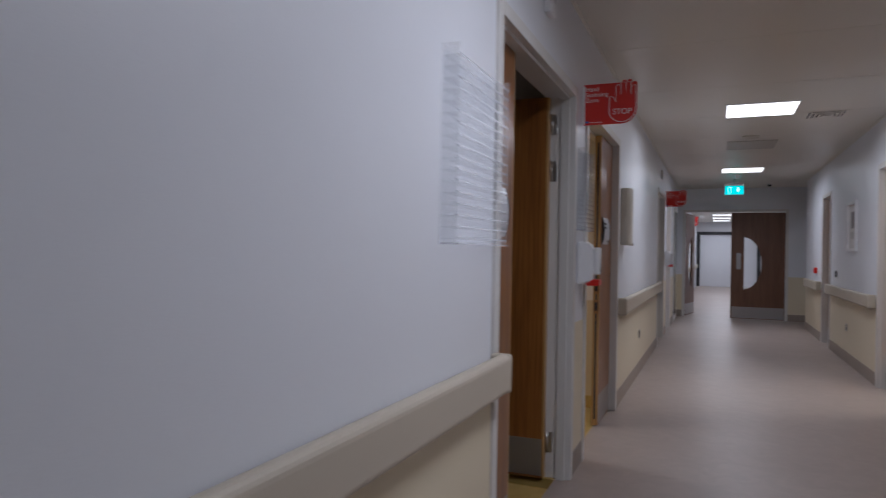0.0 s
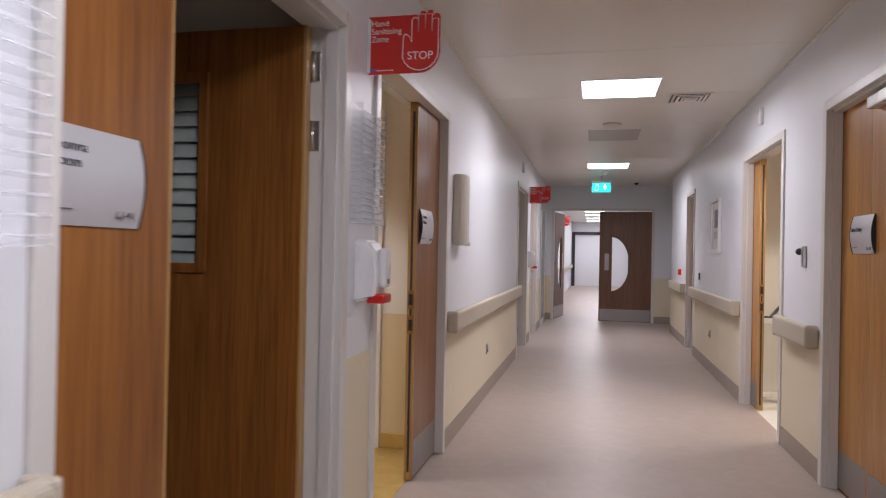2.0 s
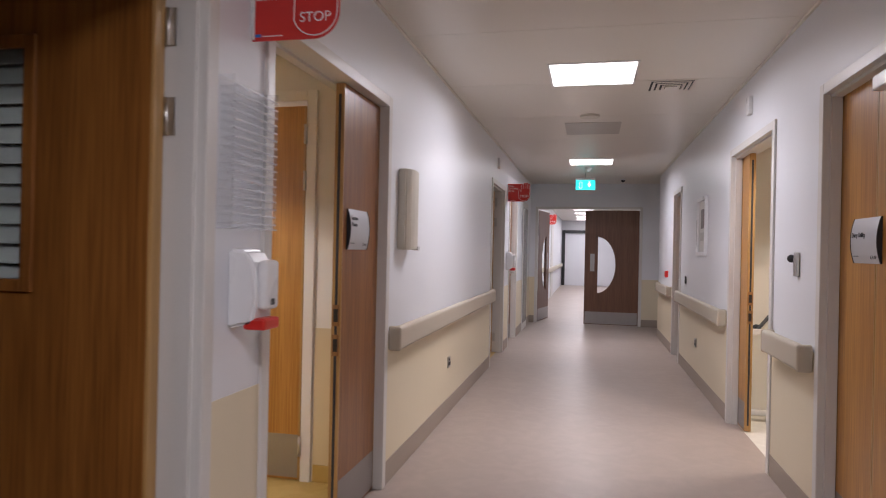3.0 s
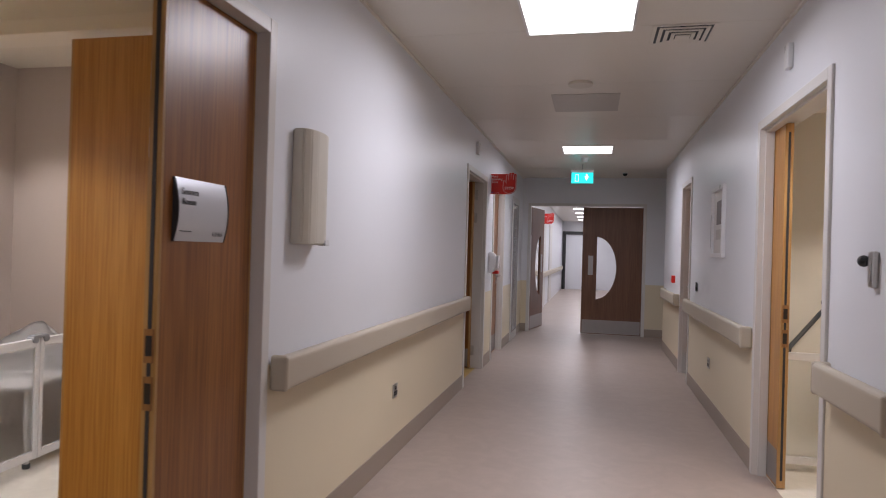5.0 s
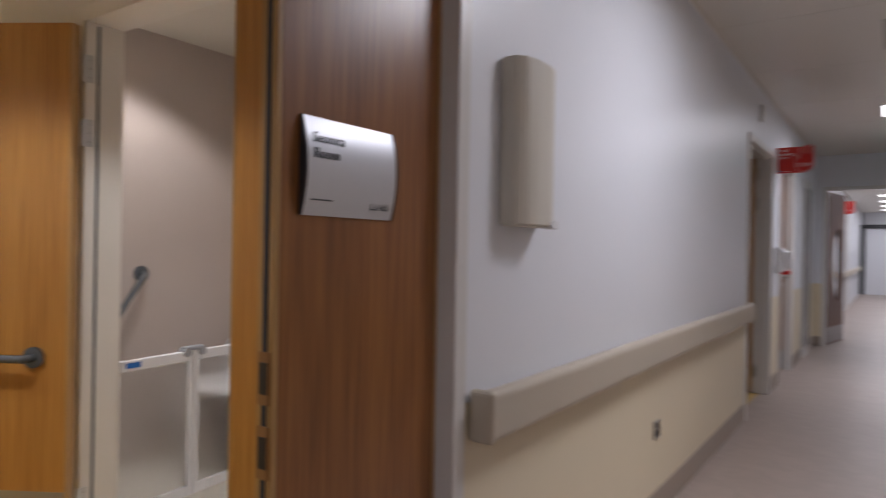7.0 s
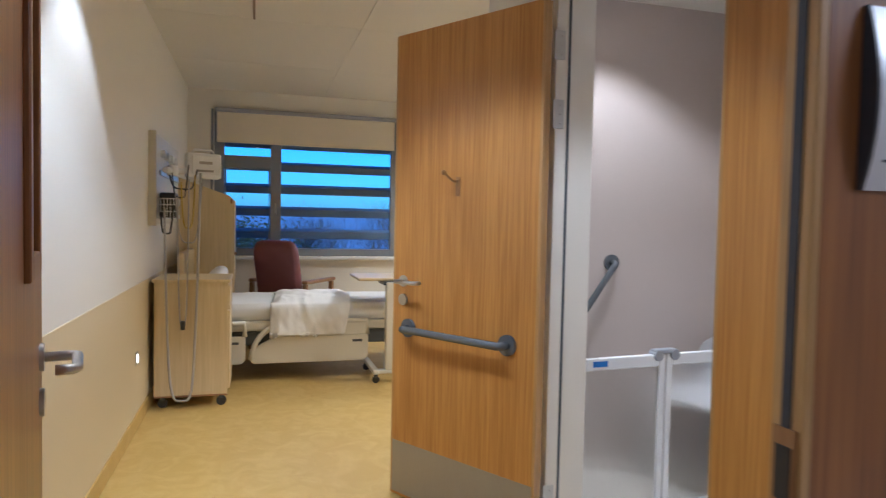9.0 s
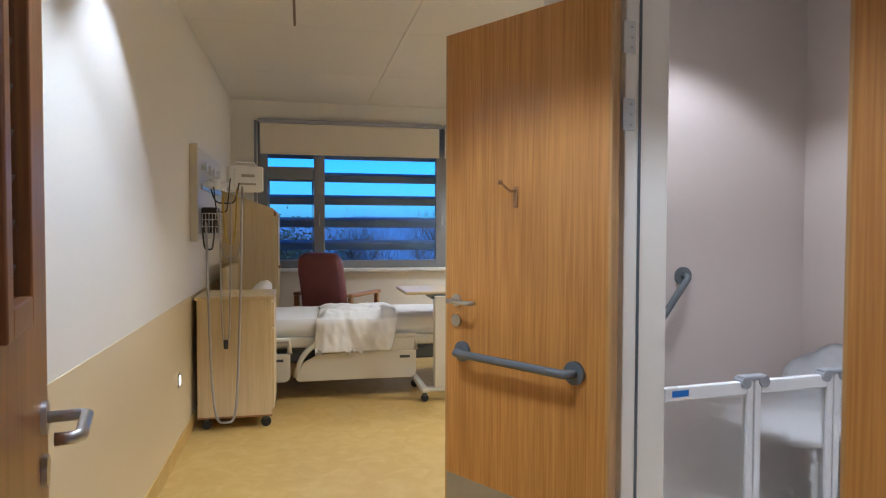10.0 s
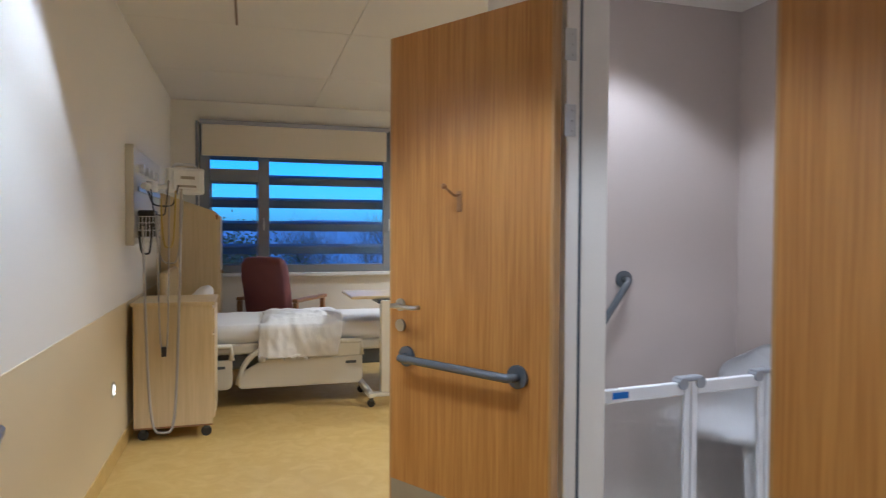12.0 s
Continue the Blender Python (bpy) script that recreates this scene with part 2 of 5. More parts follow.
def mesh(name, bm, material):
    me = bpy.data.meshes.new(name)
    bm.normal_update()
    bm.to_mesh(me)
    bm.free()
    me.materials.append(material)
    return me


def part(name, bm, material, parent, label=""):
    ob = new(name, mesh(name, bm, material))
    ob.parent = parent
    return tagged(ob, label)


def thing(name, m, label, category, group="", kind=""):
    ob = new(name)
    ob.matrix_world = m
    ob.empty_display_size = 0.1
    return tagged(ob, label, category, group, kind)


def single(name, bm, material, label, category, group="", kind="", m=Matrix()):
    ob = new(name, mesh(name, bm, material))
    ob.matrix_world = m
    return tagged(ob, label, category, group, kind)


def letters(name, text, size, material, parent, m, depth=0.0006):
    """Raised lettering, lying in the xy plane of m."""
    cu = bpy.data.curves.new(name, "FONT")
    cu.body, cu.size, cu.extrude = text, size, depth
    ob = bpy.data.objects.new(name, cu)
    scene.collection.objects.link(ob)
    bpy.context.view_layer.update()
    me = bpy.data.meshes.new_from_object(ob.evaluated_get(bpy.context.evaluated_depsgraph_get()))
    bpy.data.objects.remove(ob)
    me.materials.clear()
    me.materials.append(material)
    out = new(name, me)
    out.parent = parent
    out.matrix_local = m
    return out


# ---- structure ----
def wall_y(name, x0, x1, y0, y1, openings, material, label, z1=CEIL + 0.1):
    """A wall along y with openings (from, to, sill, head)."""
    bm = bmesh.new()
    at = y0
    for a, b, s, h in sorted(openings):
        if a > at:
            box(bm, x0, x1, at, a, 0, z1)
        if s > 0:
            box(bm, x0, x1, a, b, 0, s)
        box(bm, x0, x1, a, b, h, z1)
        at = b
    box(bm, x0, x1, at, y1, 0, z1)
    return single(name, bm, material, label, "wall", kind="structure")


def wall_x(name, y0, y1, x0, x1, openings, material, label, z1=CEIL + 0.1):
    bm = bmesh.new()
    at = x0
    for a, b, s, h in sorted(openings):
        if a > at:
            box(bm, at, a, y0, y1, 0, z1)
        if s > 0:
            box(bm, a, b, y0, y1, 0, s)
        box(bm, a, b, y0, y1, h, z1)
        at = b
    box(bm, at, x1, y0, y1, 0, z1)
    return single(name, bm, material, label, "wall", kind="structure")


HEAD = 2.15
A0, A1 = 4.57, 6.00      # door openings, outer edges of their frames
B0, B1 = 6.30, 7.74
E0, E1 = 11.62, 12.80
G0, G1 = 13.30, 14.30
D0, D1 = 6.40, 7.76
C0, C1 = 8.55, 9.84
F0, F1 = 12.66, 13.42
LEFT = [(A0, A1), (B0, B1), (E0, E1), (G0, G1)]
RIGHT = [(D0, D1), (C0, C1), (F0, F1)]
RE = 15.3                # where the right wall turns away
FAR = 31.0
wall_y("wall_west", XL - TH, XL, -3.0, END, [(a + 0.02, b - 0.02, 0, HEAD - 0.02) for a, b in LEFT], WHITE, "cool white painted corridor wall with door openings")
wall_y("wall_east", XR, XR + TH, -3.0, RE, [(a + 0.02, b - 0.02, 0, HEAD - 0.02) for a, b in RIGHT], WHITE, "cool white painted corridor wall with door openings")
wall_x("wall_recess", RE - TH, RE, XR + TH, 3.2, [], WHITE, "white painted wall of the recess")
wall_y("wall_recess_end", 3.2, 3.34, RE - TH, END, [], WHITE, "white painted end of the recess")
EL, ER = -0.38, 1.54
wall_x("wall_north", END, END + TH, XL - TH, 3.34, [(EL + 0.02, ER - 0.02, 0, 2.14)], WHITE, "white wall with a double door across the corridor")
wall_x("wall_south", -3.14, -3.0, XL - TH, XR + TH, [], WHITE, "white painted corridor end wall")
wall_y("wall_west_beyond", XL - TH, XL, END + TH, FAR, [], WHITE, "white painted wall of the corridor beyond")
wall_y("wall_east_beyond", XR + 0.25, XR + 0.25 + TH, END + TH, FAR, [], WHITE, "white painted wall of the corridor beyond")
wall_x("wall_north_far", FAR, FAR + TH, XL - TH, XR + 0.5, [], WHITE, "pale far end wall of the corridor")
single("floor", block(XL - 0.07, XR + 0.07, -3.0, END, -0.1, 0), FLOOR, "taupe marbled sheet vinyl floor of the corridor", "floor", kind="structure")
single("floor_recess", block(XR + 0.07, 3.2, RE, END, -0.1, 0), FLOOR, "taupe marbled sheet vinyl floor of the recess", "floor", kind="structure")
single("floor_beyond", block(XL - 0.1, XR + 0.3, END, FAR, -0.1, 0), FLOOR, "taupe marbled sheet vinyl floor beyond the doors", "floor", kind="structure")


def ceiling(name, x0, x1, y0, y1, z, sx, sy, label, holes=()):
    """Metal tiles with fine joints between them, in one mesh."""
    bm = bmesh.new()
    box(bm, x0, x1, y0, y1, z + 0.012, z + 0.1)
    nx, ny = max(1, round((x1 - x0) / sx)), max(1, round((y1 - y0) / sy))
    dx, dy = (x1 - x0) / nx, (y1 - y0) / ny
    for i in range(nx):
        for j in range(ny):
            box(bm, x0 + i * dx + 0.002, x0 + (i + 1) * dx - 0.002, y0 + j * dy + 0.002, y0 + (j + 1) * dy - 0.002, z, z + 0.012)
    return single(name, bm, CEILING, label, "ceiling", kind="structure")


ceiling("ceiling", XL, XR, -3.0, END, CEIL, 2.3, 1.2, "cream satin metal ceiling of the corridor")
ceiling("ceiling_recess", XR, 3.2, RE, END, CEIL, 1.5, 1.3, "cream satin metal ceiling of the recess")
ceiling("ceiling_beyond", XL, XR + 0.25, END + TH, FAR, CEIL, 1.2, 2.4, "cream metal ceiling beyond the doors")

# bedroom and its bathroom on the west side
BX0, BX1 = -2.27, -0.95  # bathroom doorway in the wall at YB
BACK = -3.0              # bathroom's far wall
WIN0, WIN1, SILL, WTOP = 6.17, 9.55, 0.88, 2.385
wall_x("wall_bed_side", YL - TH, YL, XW - 0.3, -1.5, [], ROOMWALL, "warm white bedroom wall behind the bed head")
wall_x("wall_bath_door", YB, YB + 0.1, BACK, XL - TH, [(BX0 - 0.02, BX1 + 0.02, 0, 2.16)], ROOMWALL, "warm white wall with the bathroom doorway")
wall_y("wall_bath_back", BACK - 0.1, BACK, YB, 9.12, [], ROOMWALL, "wall between bathroom and bed space")
wall_x("wall_bath_end", 9.02, 9.12, BACK, XL - TH, [], TAUPE, "taupe sheet-lined bathroom wall")
single("wall_bath_lining", block(BACK + 0.004, BACK + 0.01, YB + 0.1, 9.02, 0, CEIL), TAUPE, "taupe sheet lining of the shower wall", "wall", kind="structure")
wall_y("wall_window", XW - 0.3, XW, YL, 10.1, [(WIN0, WIN1, SILL, WTOP)], ROOMWALL, "cream window wall of the bedroom")
wall_x("wall_bed_far", 10.0, 10.14, XW, BACK - 0.1, [], ROOMWALL, "warm white far wall of the bedroom")
wall_y("wall_bed_east", BACK - 0.1, BACK, 9.12, 10.0, [], ROOMWALL, "warm white wall past the bathroom")
single("floor_bedroom", block(XW, XL - 0.07, YL, 10.0, -0.1, 0.002), YELLOW, "yellow ochre marbled sheet vinyl bedroom floor", "floor", kind="structure")
single("floor_bathroom", block(BACK, XL - TH, YB + 0.1, 9.02, -0.09, 0.005), WETFLOOR, "off-white flecked wet room floor", "floor", kind="structure")
ceiling("ceiling_bedroom", XW, XL - TH, YL, 10.0, CEIL, 1.3, 1.35, "cream metal plank ceiling of the bedroom")
single("ceiling_bathroom", block(BACK, XL - TH, YB + 0.1, 9.02, 2.42, 2.5), ROOMWALL, "white plaster bathroom ceiling", "ceiling", kind="structure")

# room behind the first west door, dark
wall_x("wall_entry_side", 5.975, 6.055, -1.64, XL - TH, [], ROOMWALL, "warm white wall beside the bedroom entrance")
wall_y("wall_entry_return", -1.64, -1.5, YL - TH, 5.975, [], ROOMWALL, "short return wall behind the open door")
wall_x("wall_dark_room_near", 3.0, 3.1, -3.6, XL - TH, [], ROOMWALL, "wall of the unlit room")
wall_y("wall_dark_room_back", -3.7, -3.6, 3.0, 5.77, [], ROOMWALL, "back wall of the unlit room")
single("floor_dark_room", block(-3.6, XL - 0.07, 3.1, 5.77, -0.1, 0.001), YELLOW, "yellow ochre sheet vinyl floor of the unlit room", "floor", kind="structure")
ceiling("ceiling_dark_room", -3.6, XL - TH, 3.1, 5.97, CEIL + 0.003, 1.3, 1.3, "cream metal ceiling of the unlit room")
# rooms behind the later west doors
for n, (a, b) in (("store", (E0 - 0.3, E1 + 0.2)), ("office", (G0 - 0.2, G1 + 0.3))):
    wall_x("wall_%s_near" % n, a - 0.1, a, -2.2, XL - TH, [], ROOMWALL, "wall of a side room")
    wall_x("wall_%s_far" % n, b, b + 0.1, -2.2, XL - TH, [], ROOMWALL, "wall of a side room")
    wall_y("wall_%s_back" % n, -2.3, -2.2, a, b, [], ROOMWALL, "back wall of a side room")
    single("floor_%s" % n, block(-2.2, XL - 0.07, a, b, -0.1, 0.001), YELLOW, "yellow vinyl floor of a side room", "floor", kind="structure")
    single("ceiling_%s" % n, block(-2.2, XL - TH, a, b, CEIL, CEIL + 0.1), CEILING, "ceiling of a side room", "ceiling", kind="structure")
# shower room on the east side
SX, SY0, SY1 = 3.75, 8.2, 10.9
wall_x("wall_shower_near", SY0 - 0.1, SY0, XR + TH, SX, [], ROOMWALL, "cream wall of the shower room")
wall_x("wall_shower_far", SY1, SY1 + 0.1, XR + TH, SX, [], ROOMWALL, "cream wall of the shower room")
wall_y("wall_shower_back", SX, SX + 0.1, SY0, SY1, [], ROOMWALL, "cream sheet-lined back wall of the shower room")
single("floor_shower", block(XR + 0.07, SX, SY0, SY1, -0.1, 0.001), WETFLOOR, "off-white wet floor of the shower room", "floor", kind="structure")
single("ceiling_shower", block(XR + TH, SX, SY0, SY1, 2.42, 2.5), ROOMWALL, "white plaster shower room ceiling", "ceiling", kind="structure")
# behind the other east doors
for a, b in ((D0, D1), (F0, F1)):
    single("wall_closing", block(XR + 0.6, XR + 0.7, a - 0.3, b + 0.3, 0, CEIL), ROOMWALL, "plain wall behind a closed door", "wall", kind="structure")


def runs(openings, y0, y1):
    at, out = y0, []
    for a, b in openings:
        out.append((at, a))
        at = b
    return out + [(at, y1)]


def lining(x, s, spans, name):
    """Dado sheet and coved skirting along spans of a wall face at x, facing s."""
    for a, b in spans:
        lo, hi = sorted((x + s * 0.0005, x + s * 0.004))
        single("wall_dado", block(lo, hi, a, b, 0.13, DADO), CREAM, "cream wall protection sheet up to rail height", "wall panel", "dado sheets", "structure")
        lo, hi = sorted((x + s * 0.0005, x + s * 0.008))
        single("baseboard", block(lo, hi, a, b, 0.0, 0.13, bevel=0.003), SKIRT, "taupe vinyl skirting along the wall", "skirting", "skirtings", "structure")


lining(XL, 1, runs(LEFT, -3.0, END), "west")
lining(XR, -1, runs(RIGHT, -3.0, RE), "east")
for a, b in ((XL, EL), (ER, 3.2)):
    single("wall_dado", block(a, b, END - 0.004, END - 0.0005, 0.13, DADO), CREAM, "cream wall protection sheet up to rail height", "wall panel", "dado sheets", "structure")
    single("baseboard", block(a, b, END - 0.008, END - 0.0005, 0, 0.13, bevel=0.003), SKIRT, "taupe vinyl skirting along the wall", "skirting", "skirtings", "structure")
single("wall_dado", block(XW, -1.64, YL + 0.0005, YL + 0.004, 0.1, 0.865), plain("room_dado_sheet", (0.66, 0.54, 0.33), 0.42, 0, 0.12, 240, 0.03), "ochre cream wall protection sheet behind the bed", "wall panel", "dado sheets", "structure")
single("baseboard", block(XW, -1.64, YL + 0.0005, YL + 0.01, 0.002, 0.1, bevel=0.004), YELLOW, "yellow coved vinyl skirting", "skirting", "skirtings", "structure")
single("baseboard", block(XW + 0.0005, XW + 0.01, YL, 10.0, 0.001, 0.1, bevel=0.004), YELLOW, "yellow coved vinyl skirting", "skirting", "skirtings", "structure")
single("wall_dado", block(BX1 + 0.07, XL - TH - 0.001, YB - 0.004, YB - 0.0005, 0.1, 0.865), bpy.data.materials["room_dado_sheet"], "ochre cream wall protection sheet in the lobby", "wall panel", "dado sheets", "structure")
single("baseboard", block(BX1 + 0.07, XL - TH - 0.001, YB - 0.010, YB - 0.0005, 0.003, 0.1, bevel=0.004), YELLOW, "yellow coved vinyl skirting", "skirting", "skirtings", "structure")
single("trim", block(XL, XL + 0.015, -3.0, END, CEIL - 0.015, CEIL), CEILING, "perimeter ceiling angle", "trim", kind="structure")
single("trim", block(XR - 0.015, XR, -3.0, RE, CEIL - 0.015, CEIL), CEILING, "perimeter ceiling angle", "trim", kind="structure")


# ---- doors ----
def at(parent, ob, m):
    ob.matrix_local = m
    return ob


def leaf(parent, w, side=1, wood=WOOD, h=2.09, vision=None, handle=True, kick=0.2, edge_holes=False):
    """A door leaf from its hinge along +x; side tells to which side its thickness lies."""
    y0, y1 = (0, 0.045) if side > 0 else (-0.045, 0)
    bm = bmesh.new()
    lip = 0.012
    if vision:
        a, b, c, d = vision
        box(bm, lip, a, y0, y1, 0.008, h), box(bm, b, w - lip, y0, y1, 0.008, h)
        box(bm, a, b, y0, y1, 0.008, c), box(bm, a, b, y0, y1, d, h)
    else:
        box(bm, lip, w - lip, y0, y1, 0.008, h)
    ob = part("leaf", bm, wood, parent)
    part("lipping", block(0, lip, y0, y1, 0.008, h, bevel=0.0015), LIP, ob, "pale timber edge")
    bm = bmesh.new()
    box(bm, w - lip, w, y0, y1, 0.008, h, bevel=0.0015)
    part("lipping", bm, LIP, ob, "pale timber edge")
    part("seal", block(w, w + 0.002, y0 + 0.016, y1 - 0.016, 0.05, h - 0.05), INK, ob, "dark intumescent strip along the edge")
    if edge_holes:
        for z in (0.86, 1.0):
            part("keep", block(w + 0.0005, w + 0.003, y0 + 0.006, y1 - 0.006, z - 0.05, z + 0.05), OAK, ob, "brown lock keep")
            part("keep_slot", block(w + 0.0028, w + 0.0045, y0 + 0.012, y1 - 0.012, z - 0.03, z + 0.03), BLACK, ob, "dark slot in the lock keep")
    if vision:
        a, b, c, d = vision
        bm = bmesh.new()
        t = 0.032
        for lo, hi in ((y0 - 0.01, y0 + 0.012), (y1 - 0.012, y1 + 0.01)):
            box(bm, a - t, a + 0.006, lo, hi, c - t, d + t, bevel=0.003), box(bm, b - 0.006, b + t, lo, hi, c - t, d + t, bevel=0.003)
            box(bm, a + 0.006, b - 0.006, lo, hi, c - t, c + 0.006, bevel=0.003), box(bm, a + 0.006, b - 0.006, lo, hi, d - 0.006, d + t, bevel=0.003)
        part("vision_frame", bm, wood, ob, "timber beading round the vision panel")
        bm = bmesh.new()
        n = int((d - c) / 0.055)
        for k in range(n):
            z = c + 0.02 + k * (d - c - 0.04) / (n - 1)
            box(bm, a + 0.006, b - 0.006, -0.001, 0.001, -0.031, 0.031, m=Matrix.Translation((0, (y0 + y1) / 2, z)) @ Matrix.Rotation(0.32, 4, "X"))
        part("vision_louvres", bm, SLATS, ob, "grey-green slats between the panes")
        for y in (y0 + 0.006, y1 - 0.01):
            pane = part("vision_pane", block(a, b, y, y + 0.004, c, d), CLEAR, ob, "clear glass pane")
            pane.visible_shadow = False
    if kick:
        for y in ((y0 - 0.0015, y0 - 0.0002), (y1 + 0.0002, y1 + 0.0015)):
            part("kick_plate", block(lip, w - lip, y[0], y[1], 0.02, kick + 0.02), KICK, ob, "satin metal kick plate")
    if handle:
        for y, s in ((y0, -1), (y1, 1)):
            bm = tube([(w - 0.07, y, 1.0), (w - 0.07, y + s * 0.055, 1.0), (w - 0.078, y + s * 0.063, 1.0), (w - 0.19, y + s * 0.063, 1.0), (w - 0.2, y + s * 0.055, 1.0), (w - 0.2, y + s * 0.03, 1.0)], 0.0095)
            part("lever", bm, STEEL, ob, "satin steel lever handle")
            part("rose", disc(0.026, 0.008, Matrix.Translation((w - 0.07, y, 1.0)) @ Matrix.Rotation(-s * math.pi / 2, 4, "X")), STEEL, ob, "round steel rose")
            part("lock_rose", disc(0.026, 0.008, Matrix.Translation((w - 0.07, y, 0.915)) @ Matrix.Rotation(-s * math.pi / 2, 4, "X")), STEEL, ob, "round steel lock rose")
    return ob


def hinges(parent, u, v):
    for z in (0.2, 1.69, 1.95):
        bm = tube([(u, v, z - 0.055), (u, v, z + 0.055)], 0.0085)
        box(bm, u - 0.004, u, v - 0.03, v, z - 0.055, z + 0.055, bevel=0.001)
        part("hinge", bm, STEEL, parent, "steel butt hinge")


def surround(parent, W, depth=TH, mat=FRAME, stop_at=0.02):
    """Jambs and head with stops and face trims."""
    for u0, u1, nm in ((0, 0.055, "jamb"), (W - 0.055, W, "jamb")):
        bm = block(u0, u1, -0.014, depth + 0.012, 0, HEAD, bevel=0.004)
        stop = (u1, u1 + 0.014) if u0 == 0 else (u0 - 0.014, u0)
        box(bm, stop[0], stop[1], stop_at, stop_at + 0.046, 0, HEAD - 0.055)
        part(nm, bm, mat, parent)
    bm = block(0.055, W - 0.055, -0.0135, depth + 0.0115, HEAD - 0.055, HEAD - 0.0005, bevel=0.003)
    box(bm, 0.069, W - 0.069, stop_at, stop_at + 0.046, HEAD - 0.069, HEAD - 0.055)
    part("head", bm, mat, parent)


def name_plate(m, lines, code, label):
    """A curved silver sign plate, about 0.24 wide; local x along, y out of the door, z up."""
    p = thing("door_sign", m, label, "sign", "door signs")
    w, h, n = 0.272, 0.195, 10
    bm = bmesh.new()
    rows = [[bm.verts.new((-w / 2 + w * i / n, -0.004 - 0.016 * (1 - (2 * j / n - 1) ** 2), -h / 2 + h * j / n)) for i in range(n + 1)] for j in range(n + 1)]
    back = [[bm.verts.new((-w / 2 + w * i / n, -0.001 - 0.016 * (1 - (2 * j / n - 1) ** 2), -h / 2 + h * j / n)) for i in range(n + 1)] for j in range(n + 1)]
    for j in range(n):
        for i in range(n):
            bm.faces.new((rows[j][i], rows[j][i + 1], rows[j + 1][i + 1], rows[j + 1][i])).smooth = True
            bm.faces.new((back[j][i], back[j + 1][i], back[j + 1][i + 1], back[j][i + 1])).smooth = True
    part("face", bm, SILVER, p, "curved brushed silver face")
    for s in (-1, 1):
        x = s * (w / 2 + 0.002)
        outline = [(-0.0, -h / 2), (-0.0, h / 2)] + [(-(0.006 + 0.016 * (1 - (2 * j / n - 1) ** 2)), -h / 2 + h * j / n) for j in range(n, -1, -1)]
        part("end_cap", slab(outline, 0.004, Matrix.Translation((x - 0.002, 0, 0)) @ Matrix(((0, 0, 1, 0), (1, 0, 0, 0), (0, 1, 0, 0), (0, 0, 0, 1)))), BLACK, p, "black end cap")
    up = Matrix.Rotation(math.pi / 2, 4, "X")
    for k, t in enumerate(lines):
        z = 0.046 - 0.031 * k
        y = -0.0055 - 0.016 * (1 - (2 * z / h) ** 2)
        letters("lettering", t, 0.029, INK, p, Matrix.Translation((-w / 2 + 0.016, y, z)) @ up)
    letters("lettering", code, 0.025, INK, p, Matrix.Translation((w / 2 - 0.078, -0.0125, -0.078)) @ up)
    part("small_print", block(-w / 2 + 0.016, -w / 2 + 0.075, -0.0145, -0.0135, -0.068, -0.065), GREY, p)
    return p


WEST = Matrix.Rotation(math.pi / 2, 4, "Z")
EAST = Matrix.Rotation(-math.pi / 2, 4, "Z")


def door_west(name, y0, y1, label):
    return thing(name, Matrix.Translation((XL, y0, 0)) @ WEST, label, "door", kind="structure")


def door_east(name, y0, y1, label):
    return thing(name, Matrix.Translation((XR, y1, 0)) @ EAST, label, "door", kind="structure")


VIS = (0.425, 0.585, 1.2, 1.90)
# first west door: narrow leaf shut, wide leaf standing open into the unlit room
d = door_west("door_1", A0, A1, "wood veneer leaf-and-a-half door, wide leaf standing open")
W = A1 - A0
surround(d, W)
f = at(d, leaf(d, 0.42, -1, handle=False, edge_holes=True), pose(0.058, 0.115, 0))
o = at(d, leaf(d, 0.80, 1, vision=VIS), pose(W - 0.06, 0.125, 0, 0, 0, 91))
hinges(d, W - 0.058, 0.118)
name_plate(Matrix.Translation((XL - 0.07, A0 + 0.058 + 0.16, 1.40)) @ WEST, ["Seomra", "Room"], "L2-41", "curved silver name plate with dark lettering on the door")
# second west door, into the lit bedroom
d = door_west("door_2", B0, B1, "wood veneer leaf-and-a-half door, wide leaf standing open")
W = B1 - B0
surround(d, W, stop_at=0.088)
at(d, leaf(d, 0.53, 1, handle=False, edge_holes=True), pose(W - 0.058, 0.085, 0, 0, 0, 180))
at(d, leaf(d, 0.80, 1, vision=VIS), pose(0.062, 0.145, 0, 0, 0, WIDE_TURN))
hinges(d, 0.056, 0.128)
name_plate(Matrix.Translation((XL - 0.0405, 7.348, 1.408)) @ WEST, ["Seomra", "Room"], "L2-63", "curved silver name plate with dark lettering on the door")
# later west doors
d = door_west("door_3", E0, E1, "wood veneer door standing open to a dim room")
W = E1 - E0
surround(d, W)
at(d, leaf(d, 0.22, -1, handle=False), pose(0.058, 0.115, 0))
at(d, leaf(d, W - 0.35, 1), pose(W - 0.06, 0.125, 0, 0, 0, 75))
hinges(d, W - 0.058, 0.118)
d = door_west("door_4", G0, G1, "closed wood veneer door with a metal kick plate")
surround(d, G1 - G0)
at(d, leaf(d, G1 - G0 - 0.116, -1), pose(0.058, 0.115, 0))
